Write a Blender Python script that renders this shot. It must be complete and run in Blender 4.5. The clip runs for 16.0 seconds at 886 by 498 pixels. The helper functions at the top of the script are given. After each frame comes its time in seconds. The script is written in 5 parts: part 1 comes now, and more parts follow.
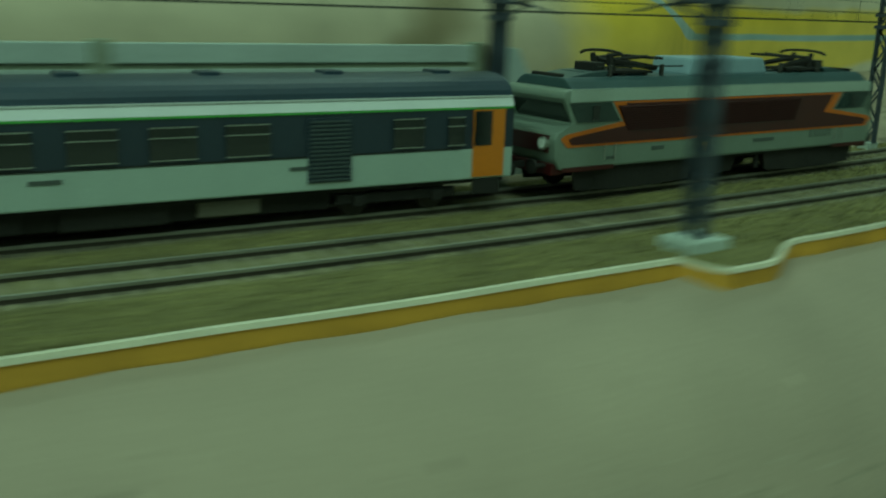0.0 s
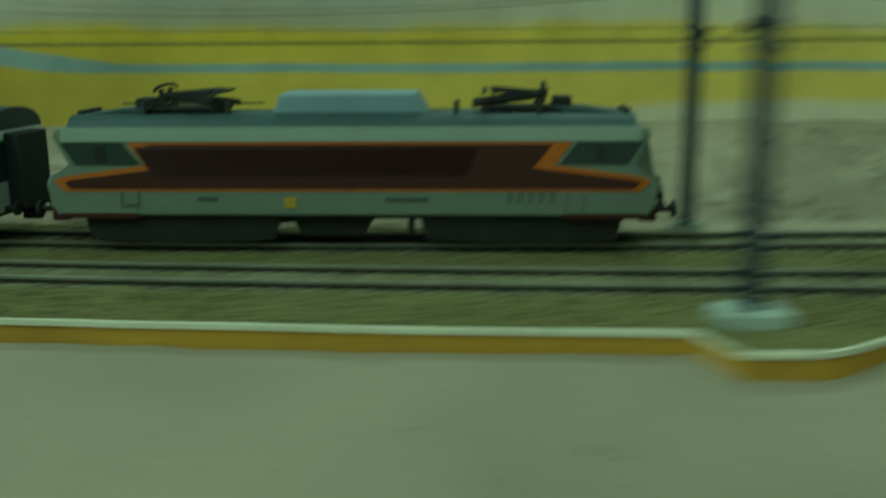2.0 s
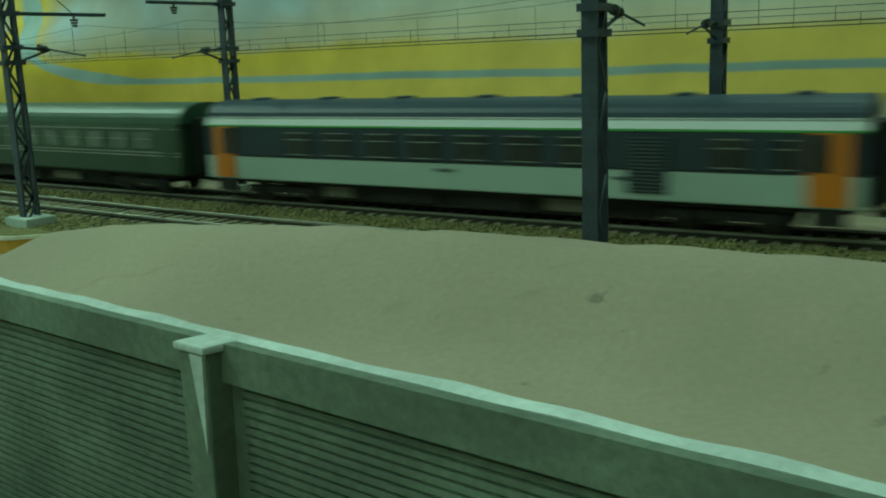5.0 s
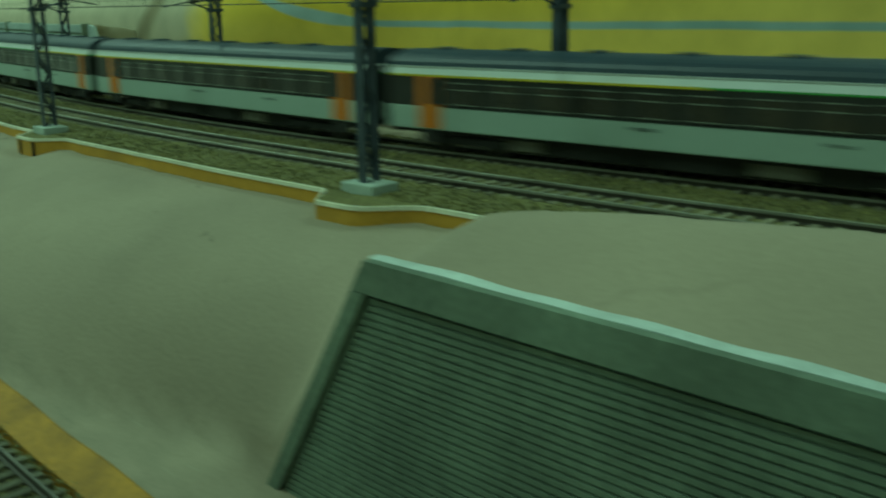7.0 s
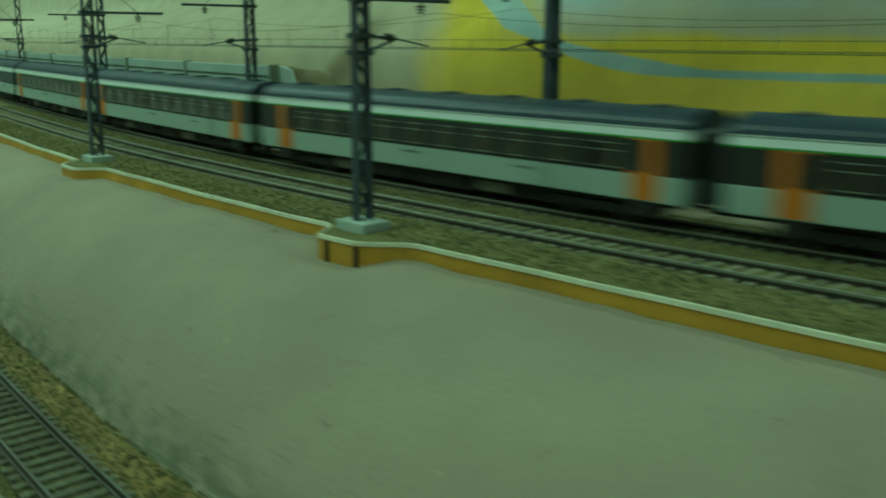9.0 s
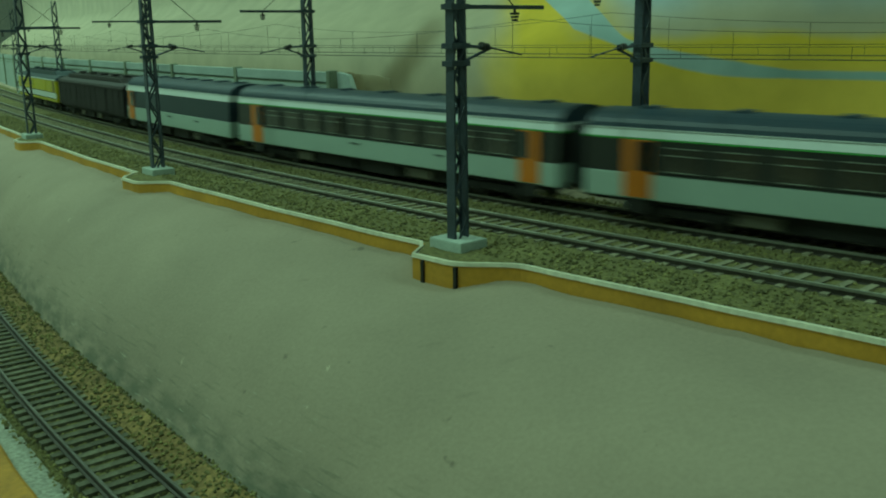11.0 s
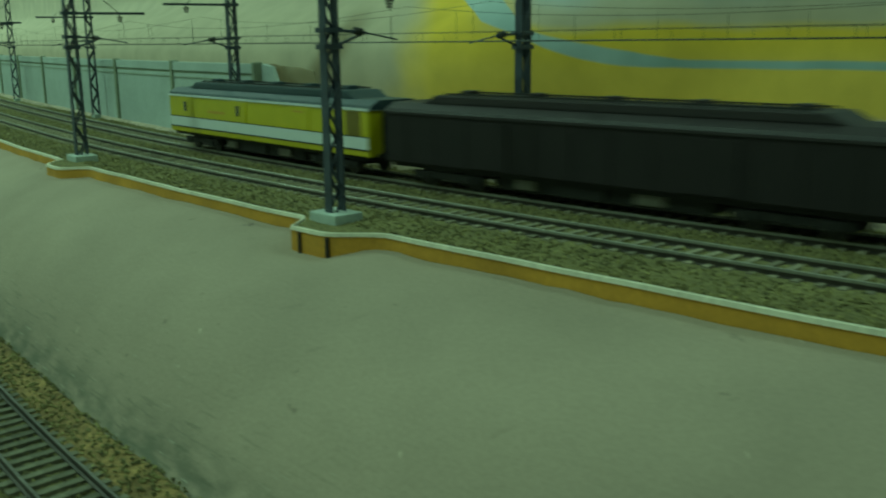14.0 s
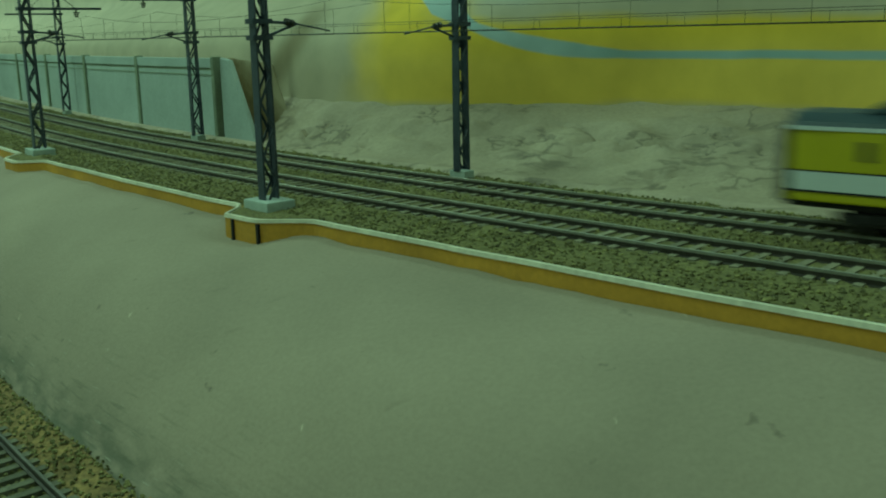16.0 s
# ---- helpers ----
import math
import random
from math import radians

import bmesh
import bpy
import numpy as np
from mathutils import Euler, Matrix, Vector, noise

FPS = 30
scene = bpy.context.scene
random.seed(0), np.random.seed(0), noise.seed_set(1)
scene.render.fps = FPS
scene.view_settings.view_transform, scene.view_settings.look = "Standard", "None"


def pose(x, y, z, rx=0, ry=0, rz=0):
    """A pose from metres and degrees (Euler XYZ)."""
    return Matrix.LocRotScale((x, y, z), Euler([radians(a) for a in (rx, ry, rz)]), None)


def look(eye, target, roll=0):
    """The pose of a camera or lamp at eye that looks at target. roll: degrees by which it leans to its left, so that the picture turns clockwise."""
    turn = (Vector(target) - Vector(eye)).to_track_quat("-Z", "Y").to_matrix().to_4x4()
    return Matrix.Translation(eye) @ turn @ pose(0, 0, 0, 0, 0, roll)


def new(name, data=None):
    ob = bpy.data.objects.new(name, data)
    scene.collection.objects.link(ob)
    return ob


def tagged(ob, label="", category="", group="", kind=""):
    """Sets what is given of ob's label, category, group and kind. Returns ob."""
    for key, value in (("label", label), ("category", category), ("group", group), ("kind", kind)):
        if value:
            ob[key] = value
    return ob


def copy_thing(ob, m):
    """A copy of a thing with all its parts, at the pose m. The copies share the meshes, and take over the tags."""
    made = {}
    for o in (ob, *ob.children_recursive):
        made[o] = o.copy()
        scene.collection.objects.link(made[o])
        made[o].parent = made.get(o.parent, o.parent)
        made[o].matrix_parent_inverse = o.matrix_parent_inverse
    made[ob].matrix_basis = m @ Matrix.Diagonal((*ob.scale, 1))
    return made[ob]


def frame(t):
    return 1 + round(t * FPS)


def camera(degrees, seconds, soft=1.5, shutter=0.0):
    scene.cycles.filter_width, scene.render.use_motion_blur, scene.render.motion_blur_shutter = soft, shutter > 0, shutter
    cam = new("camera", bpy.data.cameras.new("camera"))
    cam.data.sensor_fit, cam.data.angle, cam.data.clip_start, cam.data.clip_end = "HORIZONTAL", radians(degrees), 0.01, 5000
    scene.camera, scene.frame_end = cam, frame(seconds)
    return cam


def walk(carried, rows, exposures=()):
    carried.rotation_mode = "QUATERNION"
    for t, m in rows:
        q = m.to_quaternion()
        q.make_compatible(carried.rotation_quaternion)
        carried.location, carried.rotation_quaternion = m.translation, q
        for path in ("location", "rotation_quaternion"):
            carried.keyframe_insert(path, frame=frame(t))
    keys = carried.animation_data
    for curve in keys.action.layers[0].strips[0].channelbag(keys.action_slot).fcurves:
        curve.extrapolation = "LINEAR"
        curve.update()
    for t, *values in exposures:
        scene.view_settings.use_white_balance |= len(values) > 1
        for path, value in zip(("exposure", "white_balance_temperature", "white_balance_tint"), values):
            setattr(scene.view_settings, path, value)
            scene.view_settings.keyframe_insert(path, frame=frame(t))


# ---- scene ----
EXPOSURE = -0.86
TUBE_POWER = 23.5
# camera: seconds, x, y, z, yaw, pitch, roll
PATH = [
    (0, -1.0875, 1.0219, 0.0659, -74.64, -14.38, 1.99),
    (0.5, -0.9810, 0.8879, 0.0746, -60.48, -15.46, 1.00),
    (1, -0.8323, 0.7959, 0.0606, -50.88, -14.99, 1.36),
    (1.5, -0.6802, 0.6853, 0.0605, -38.36, -14.21, -2.42),
    (2, -0.5626, 0.5683, 0.0677, -28.43, -12.89, -0.45),
    (2.5, -0.4177, 0.5196, 0.0524, -15.67, -8.86, -0.27),
    (3, -0.3261, 0.4757, 0.0555, -8.75, -9.42, -2.00),
    (3.2, -0.2704, 0.4230, 0.0667, -3.53, -12.86, -3.22),
    (5.5, -0.1938, 0.3651, 0.0570, 7.28, -10.93, -1.10),
    (6, -0.2314, 0.3794, 0.0572, 9.33, -12.04, 0.19),
    (6.5, -0.2706, 0.3964, 0.0589, 10.42, -13.28, -0.41),
    (7, -0.3047, 0.4066, 0.0629, 11.73, -14.31, -0.84),
    (7.5, -0.3367, 0.4157, 0.0669, 11.81, -13.21, -0.05),
    (8, -0.3883, 0.4483, 0.0671, 12.36, -13.15, -0.36),
    (8.5, -0.4615, 0.4961, 0.0674, 11.27, -12.58, 0.64),
    (9, -0.5178, 0.5292, 0.0679, 10.69, -12.33, 0.18),
    (9.5, -0.5417, 0.5402, 0.0709, 10.95, -12.60, -0.07),
    (12, -0.5488, 0.5385, 0.0741, 12.07, -12.63, -1.08),
    (12.5, -0.5390, 0.5310, 0.0751, 12.00, -12.57, -0.72),
    (13, -0.5307, 0.5251, 0.0720, 11.90, -12.15, -0.55),
    (13.5, -0.5206, 0.5258, 0.0694, 11.54, -12.26, -0.93),
    (14, -0.5058, 0.5253, 0.0658, 10.80, -12.42, -0.78),
    (14.5, -0.4925, 0.5235, 0.0648, 10.37, -12.88, -1.25),
    (15, -0.4843, 0.5235, 0.0625, 10.14, -12.72, -1.64),
    (15.5, -0.4796, 0.5227, 0.0625, 10.29, -12.70, -1.52),
    (16, -0.4800, 0.5208, 0.0629, 10.58, -12.58, -1.15),
]
cam = camera(49.56, 16.0, soft=2.0, shutter=1.0)


def eye_pose(x, y, z, yaw, pitch, roll):
    ahead = Vector((-math.sin(radians(yaw)) * math.cos(radians(pitch)), math.cos(radians(yaw)) * math.cos(radians(pitch)), math.sin(radians(pitch))))
    eye = Vector((x, y, z))
    return look(eye, eye + ahead, roll)


walk(cam, [(row[0], eye_pose(*row[1:])) for row in PATH], exposures=[(t, EXPOSURE + d, 6500, tint) for t, d, tint in ((0, -0.07, 10), (1.2, -0.03, 11), (2.4, 0.34, 13), (3.2, 0.52, 13), (5.5, 0.26, 8), (6.5, 0.06, 1), (9, 0.02, 1), (12, 0.0, 2), (16, 0.0, 3))])

# ---- plan: everything follows the double-track curve (s along it, r from its centre) ----
CX, CY, TH1 = 1.24896, 3.41945, -2.19945
RF = 3.07527
R_NEAR = 3.1249
R_KERB = 3.1661
S_EASE, R_EASE = -0.41, 12.0  # the curve eases off here
GAUGE = 0.0171
RAIL_TOP = 0.0026
S0, S1 = -3.7, 3.75


def heading(s):
    return TH1 + (s / RF if s >= S_EASE else S_EASE / RF + (s - S_EASE) / R_EASE)


def at(s, r, z=0.0):
    th, cx, cy = heading(s), CX, CY
    if s < S_EASE:
        tb = TH1 + S_EASE / RF
        cx, cy, r = CX + (RF - R_EASE) * math.cos(tb), CY + (RF - R_EASE) * math.sin(tb), R_EASE + r - RF
    return Vector((cx + r * math.cos(th), cy + r * math.sin(th), z))


def frame_at(s, r, z=0.0):
    """x along the track, y towards the curve's centre."""
    p = at(s, r, z)
    return pose(p.x, p.y, p.z, 0, 0, math.degrees(heading(s)) + 90)


def smooth(a, b, x):
    k = min(1.0, max(0.0, (x - a) / (b - a)))
    return k * k * (3 - 2 * k)


def far_r(s):
    """The far track draws away from the near one past the middle of the curve."""
    return 3.0815 - 0.0090 * smooth(0.04, 0.36, s)


def back_r(s, z):
    """The backdrop, which bulges towards the tracks low down beside the fence."""
    return 2.9285 + 0.065 * (1 - smooth(-0.12, 0.04, s)) * (1 - smooth(0.055, 0.11, z))


# ---- light: assumed fluorescent tubes under a white ceiling, all out of view ----
world = bpy.data.worlds.new("room_air")
scene.world = world
world.use_nodes = True
world.node_tree.nodes["Background"].inputs[0].default_value = (0.55, 0.8, 0.6, 1)
world.node_tree.nodes["Background"].inputs[1].default_value = 0.02
TUBES = ((-1.9, 0.35, 50), (-0.60, -0.45, 50), (0.50, 1.30, -35), (-2.35, 1.95, 50))
SHARES = (1.25, 0.40, 0.70, 1.80)  # power of each added tube, set to balance brightness over the layout
TUBE_COLOUR = (0.57, 1.0, 0.75)


# ---- materials ----
def material(name, colour, rough=0.6, metal=0.0, grain=0.12, scale=900.0, bump=0.2, stain=0.1, stain_scale=60.0, coat=0.0):
    m = bpy.data.materials.new(name)
    m.use_nodes = True
    n, l = m.node_tree.nodes, m.node_tree.links
    b = n["Principled BSDF"]
    b.inputs["Roughness"].default_value, b.inputs["Metallic"].default_value = rough, metal
    b.inputs["Coat Weight"].default_value = coat
    tc = n.new("ShaderNodeTexCoord")
    fine, wide = n.new("ShaderNodeTexNoise"), n.new("ShaderNodeTexNoise")
    fine.inputs["Scale"].default_value, fine.inputs["Detail"].default_value = scale, 4
    wide.inputs["Scale"].default_value, wide.inputs["Detail"].default_value = stain_scale, 5
    l.new(tc.outputs["Object"], fine.inputs["Vector"])
    l.new(tc.outputs["Object"], wide.inputs["Vector"])
    last = None
    for tex, much in ((fine, grain), (wide, stain)):
        ramp = n.new("ShaderNodeMapRange")
        ramp.inputs["From Min"].default_value, ramp.inputs["From Max"].default_value = 0.25, 0.75
        ramp.inputs["To Min"].default_value, ramp.inputs["To Max"].default_value = 1 - much, 1 + much
        l.new(tex.outputs["Fac"], ramp.inputs["Value"])
        mix = n.new("ShaderNodeVectorMath")
        mix.operation = "SCALE"
        if last is None:
            mix.inputs[0].default_value = colour
        else:
            l.new(last, mix.inputs[0])
        l.new(ramp.outputs["Result"], mix.inputs["Scale"])
        last = mix.outputs[0]
    l.new(last, b.inputs["Base Color"])
    if bump:
        bp = n.new("ShaderNodeBump")
        bp.inputs["Strength"].default_value, bp.inputs["Distance"].default_value = bump, 0.0006
        l.new(fine.outputs["Fac"], bp.inputs["Height"])
        l.new(bp.outputs["Normal"], b.inputs["Normal"])
    return m


def varied(m, much=0.3):
    """Piece to piece variation by the object's random number."""
    n, l = m.node_tree.nodes, m.node_tree.links
    b = n["Principled BSDF"]
    src = b.inputs["Base Color"].links[0].from_socket
    info, ramp, mix = n.new("ShaderNodeObjectInfo"), n.new("ShaderNodeMapRange"), n.new("ShaderNodeVectorMath")
    mix.operation = "SCALE"
    ramp.inputs["To Min"].default_value, ramp.inputs["To Max"].default_value = 1 - much, 1 + much
    l.new(info.outputs["Random"], ramp.inputs["Value"])
    l.new(src, mix.inputs[0])
    l.new(ramp.outputs["Result"], mix.inputs["Scale"])
    l.new(mix.outputs[0], b.inputs["Base Color"])
    return m


def scattered(m):
    """Stone to stone variation."""
    n, l = m.node_tree.nodes, m.node_tree.links
    b = n["Principled BSDF"]
    src = b.inputs["Base Color"].links[0].from_socket
    geo, ramp, mix = n.new("ShaderNodeNewGeometry"), n.new("ShaderNodeMapRange"), n.new("ShaderNodeVectorMath")
    mix.operation = "SCALE"
    ramp.inputs["To Min"].default_value, ramp.inputs["To Max"].default_value = 0.50, 1.45
    l.new(geo.outputs["Random Per Island"], ramp.inputs["Value"])
    l.new(src, mix.inputs[0])
    l.new(ramp.outputs["Result"], mix.inputs["Scale"])
    l.new(mix.outputs[0], b.inputs["Base Color"])
    return m


def marked(m, dark=0.62):
    """Scattered small dents, smears and pale scratches."""
    n, l = m.node_tree.nodes, m.node_tree.links
    b = n["Principled BSDF"]
    src = b.inputs["Base Color"].links[0].from_socket
    tc = n.new("ShaderNodeTexCoord")
    for scale, lo, hi, factor, stretch in ((110, 0.70, 0.76, dark, (1, 1, 1)), (46, 0.68, 0.80, 0.80, (1, 2.6, 1)), (75, 0.735, 0.76, 1.5, (2.2, 0.8, 1))):
        mp, tex, ramp, mix = n.new("ShaderNodeMapping"), n.new("ShaderNodeTexNoise"), n.new("ShaderNodeMapRange"), n.new("ShaderNodeVectorMath")
        mp.inputs["Scale"].default_value = stretch
        mp.inputs["Rotation"].default_value = (0, 0, 0.6)
        tex.inputs["Scale"].default_value, tex.inputs["Detail"].default_value = scale, 3
        ramp.inputs["From Min"].default_value, ramp.inputs["From Max"].default_value = lo, hi
        ramp.inputs["To Min"].default_value, ramp.inputs["To Max"].default_value = 1, factor
        mix.operation = "SCALE"
        l.new(tc.outputs["Object"], mp.inputs["Vector"])
        l.new(mp.outputs[0], tex.inputs["Vector"])
        l.new(tex.outputs["Fac"], ramp.inputs["Value"])
        l.new(src, mix.inputs[0])
        l.new(ramp.outputs["Result"], mix.inputs["Scale"])
        src = mix.outputs[0]
    l.new(src, b.inputs["Base Color"])
    return m


PLASTER = marked(material("sand_plaster", (0.325, 0.270, 0.196), 0.9, grain=0.07, scale=700, bump=0.25, stain=0.16, stain_scale=14))


def crevice_shaded(m):
    """Cracks and chipped hollows, the shade inside them painted as dark lines."""
    n, l = m.node_tree.nodes, m.node_tree.links
    b = n["Principled BSDF"]
    src = b.inputs["Base Color"].links[0].from_socket
    tc = n.new("ShaderNodeTexCoord")

    def node(kind, **sets):
        k = n.new(kind)
        for key, v in sets.items():
            k.inputs[key.replace("_", " ")].default_value = v
        return k

    for scale, width, mask_scale, lo, hi, factor in ((46, 0.050, 24, 0.52, 0.62, 0.66), (80, 0.055, 30, 0.53, 0.62, 0.62)):
        tex, mask = node("ShaderNodeTexNoise", Scale=scale, Detail=3.0, Distortion=0.6), node("ShaderNodeTexNoise", Scale=mask_scale, Detail=2.0)
        mp = node("ShaderNodeMapping")
        mp.inputs["Scale"].default_value = (0.8, 0.8, 2.2)
        l.new(tc.outputs["Object"], mp.inputs["Vector"])
        l.new(mp.outputs[0], tex.inputs["Vector"])
        l.new(tc.outputs["Object"], mask.inputs["Vector"])
        sub, off = n.new("ShaderNodeMath"), n.new("ShaderNodeMath")
        sub.operation, off.operation = "SUBTRACT", "ABSOLUTE"
        sub.inputs[1].default_value = 0.5
        l.new(tex.outputs["Fac"], sub.inputs[0])
        l.new(sub.outputs[0], off.inputs[0])
        line = node("ShaderNodeMapRange", From_Min=width * 0.3, From_Max=width, To_Min=1.0, To_Max=0.0)
        area = node("ShaderNodeMapRange", From_Min=lo, From_Max=hi, To_Min=0.0, To_Max=1.0)
        l.new(off.outputs[0], line.inputs["Value"])
        l.new(mask.outputs["Fac"], area.inputs["Value"])
        both = n.new("ShaderNodeMath")
        both.operation = "MULTIPLY"
        l.new(line.outputs["Result"], both.inputs[0])
        l.new(area.outputs["Result"], both.inputs[1])
        fade = node("ShaderNodeMapRange", To_Min=1.0, To_Max=factor)
        l.new(both.outputs[0], fade.inputs["Value"])
        mix = n.new("ShaderNodeVectorMath")
        mix.operation = "SCALE"
        l.new(src, mix.inputs[0])
        l.new(fade.outputs["Result"], mix.inputs["Scale"])
        src = mix.outputs[0]
    l.new(src, b.inputs["Base Color"])
    return m


def grimy(m):
    """Patches of dark dirt and long scrapes along the foot of the slope; u along, v down to the foot at 0."""
    n, l = m.node_tree.nodes, m.node_tree.links
    b = n["Principled BSDF"]
    src = b.inputs["Base Color"].links[0].from_socket
    uv, sep = n.new("ShaderNodeUVMap"), n.new("ShaderNodeSeparateXYZ")
    l.new(uv.outputs["UV"], sep.inputs[0])
    clean = n.new("ShaderNodeMapRange")
    clean.inputs["From Min"].default_value, clean.inputs["From Max"].default_value = 0.03, 0.13
    clean.inputs["To Min"].default_value, clean.inputs["To Max"].default_value = 1.0, 0.25
    l.new(sep.outputs["X"], clean.inputs["Value"])
    for stretch, scale, reach, lo, hi, factor, tint in (((1, 1.6, 1), 70, 0.034, 0.34, 0.60, 0.80, (0.085, 0.10, 0.065)), ((1, 7, 1), 60, 0.070, 0.57, 0.67, 0.5, (0.10, 0.11, 0.07)), ((1, 9, 1), 75, 0.075, 0.64, 0.70, 0.5, (0.50, 0.48, 0.38))):
        mp, tex = n.new("ShaderNodeMapping"), n.new("ShaderNodeTexNoise")
        mp.inputs["Scale"].default_value, mp.inputs["Rotation"].default_value = stretch, (0, 0, 0.22)
        tex.inputs["Scale"].default_value, tex.inputs["Detail"].default_value = scale, 5
        l.new(uv.outputs["UV"], mp.inputs["Vector"])
        l.new(mp.outputs[0], tex.inputs["Vector"])
        near, spot, both, mix = n.new("ShaderNodeMapRange"), n.new("ShaderNodeMapRange"), n.new("ShaderNodeMath"), n.new("ShaderNodeMix")
        near.interpolation_type = "SMOOTHSTEP"
        near.inputs["From Min"].default_value, near.inputs["From Max"].default_value = -reach, -0.002
        spot.inputs["From Min"].default_value, spot.inputs["From Max"].default_value = lo, hi
        spot.inputs["To Max"].default_value = factor
        l.new(sep.outputs["Y"], near.inputs["Value"])
        l.new(tex.outputs["Fac"], spot.inputs["Value"])
        both.operation = "MULTIPLY"
        l.new(near.outputs["Result"], both.inputs[0])
        l.new(spot.outputs["Result"], both.inputs[1])
        less = n.new("ShaderNodeMath")
        less.operation = "MULTIPLY"
        l.new(both.outputs[0], less.inputs[0])
        l.new(clean.outputs["Result"], less.inputs[1])
        mix.data_type = "RGBA"
        l.new(less.outputs[0], mix.inputs["Factor"])
        l.new(src, mix.inputs[6])
        mix.inputs[7].default_value = (*tint, 1)
        src = mix.outputs[2]
    l.new(src, b.inputs["Base Color"])
    return m


PLASTER = grimy(PLASTER)
BANK = crevice_shaded(material("crevice_shaded_plaster", (0.39, 0.325, 0.232), 0.9, grain=0.10, scale=500, bump=0.4, stain=0.22, stain_scale=18))
BALLAST = material("ballast", (0.152, 0.138, 0.048), 0.95, grain=0.55, scale=620, bump=1.0, stain=0.25, stain_scale=35)
STONE = scattered(material("ballast_stone", (0.170, 0.155, 0.055), 0.9, grain=0.4, scale=400, bump=0.3, stain=0.3, stain_scale=150))
SHOULDER = material("rusty_gravel", (0.215, 0.145, 0.050), 0.95, grain=0.5, scale=520, bump=1.0, stain=0.45, stain_scale=60)
GREY_GRAVEL = material("grey_gravel", (0.36, 0.37, 0.30), 0.95, grain=0.4, scale=700, bump=0.9, stain=0.2, stain_scale=40)
OCHRE = material("ochre_paint", (0.53, 0.27, 0.028), 0.7, grain=0.1, scale=500, bump=0.3, stain=0.22, stain_scale=40)
# the same ochre, darkened to offset the light on the flat lower strips
DARKENED_OCHRE = material("darkened_ochre_paint", (0.38, 0.185, 0.016), 0.75, grain=0.2, scale=420, bump=0.5, stain=0.35, stain_scale=50)
WHITE_EDGE = material("white_edging", (0.66, 0.63, 0.48), 0.7, grain=0.12, scale=400, bump=0.3, stain=0.15, stain_scale=50)
BLOCK = material("concrete_block", (0.40, 0.47, 0.42), 0.85, grain=0.12, scale=800, bump=0.3, stain=0.15, stain_scale=90)
# wall concrete in two tones: face darkened for shade, tops paled for light
SHADED_CONCRETE = marked(material("shaded_cast_concrete", (0.142, 0.185, 0.140), 0.85, grain=0.20, scale=420, bump=0.4, stain=0.42, stain_scale=26), 0.7)
LIT_CONCRETE = material("lit_coping_concrete", (0.54, 0.62, 0.60), 0.85, grain=0.12, scale=500, bump=0.4, stain=0.2, stain_scale=60)
FENCE = material("pale_fence_concrete", (0.40, 0.475, 0.445), 0.85, grain=0.08, scale=500, bump=0.2, stain=0.12, stain_scale=30)
FENCE_POST = material("weathered_fence_post", (0.24, 0.28, 0.20), 0.85, grain=0.12, stain=0.2)
def faded(m, pale):
    """Brown paint that thins out into bare plaster along u and towards the top."""
    n, l = m.node_tree.nodes, m.node_tree.links
    b = n["Principled BSDF"]
    src = b.inputs["Base Color"].links[0].from_socket
    uv, sep, tex = n.new("ShaderNodeUVMap"), n.new("ShaderNodeSeparateXYZ"), n.new("ShaderNodeTexNoise")
    tex.inputs["Scale"].default_value, tex.inputs["Detail"].default_value = 5, 4
    l.new(uv.outputs["UV"], sep.inputs[0])
    l.new(uv.outputs["UV"], tex.inputs["Vector"])
    add, add2, fade, mix = n.new("ShaderNodeMath"), n.new("ShaderNodeMath"), n.new("ShaderNodeMapRange"), n.new("ShaderNodeMix")
    add.operation = add2.operation = "MULTIPLY_ADD"
    add.inputs[1].default_value, add2.inputs[1].default_value = 0.7, 0.9
    l.new(tex.outputs["Fac"], add.inputs[0])
    l.new(sep.outputs["X"], add.inputs[2])
    l.new(sep.outputs["Y"], add2.inputs[0])
    l.new(add.outputs[0], add2.inputs[2])
    fade.inputs["From Min"].default_value, fade.inputs["From Max"].default_value = 1.15, 1.9
    fade.interpolation_type = "SMOOTHSTEP"
    l.new(add2.outputs[0], fade.inputs["Value"])
    mix.data_type = "RGBA"
    l.new(fade.outputs["Result"], mix.inputs["Factor"])
    l.new(src, mix.inputs[6])
    mix.inputs[7].default_value = (*pale, 1)
    l.new(mix.outputs[2], b.inputs["Base Color"])
    return m


BROWN_ROCK = faded(material("brown_painted_plaster", (0.22, 0.17, 0.085), 0.95, grain=0.15, scale=300, stain=0.3, stain_scale=25), (0.50, 0.435, 0.30))
STEEL_MAST = material("painted_mast_steel", (0.050, 0.066, 0.088), 0.5, metal=0.3, grain=0.2, stain=0.3, stain_scale=120)
WIRE = material("catenary_wire", (0.03, 0.035, 0.03), 0.5, metal=0.6, bump=0)
INSULATOR = material("dark_insulator", (0.035, 0.035, 0.03), 0.35, bump=0)
RAIL = material("rail_steel", (0.05, 0.042, 0.032), 0.55, metal=0.4, grain=0.2, stain=0.3)
RAIL_HEAD = material("worn_rail_head", (0.34, 0.34, 0.29), 0.50, metal=0.8, grain=0.1, stain=0.2)
RUSTY_HEAD = material("dull_rail_head", (0.13, 0.125, 0.105), 0.6, metal=0.5, grain=0.2, stain=0.3)
SLEEPER = varied(material("sleeper_wood", (0.235, 0.215, 0.14), 0.9, grain=0.25, scale=500, bump=0.4, stain=0.3, stain_scale=150))
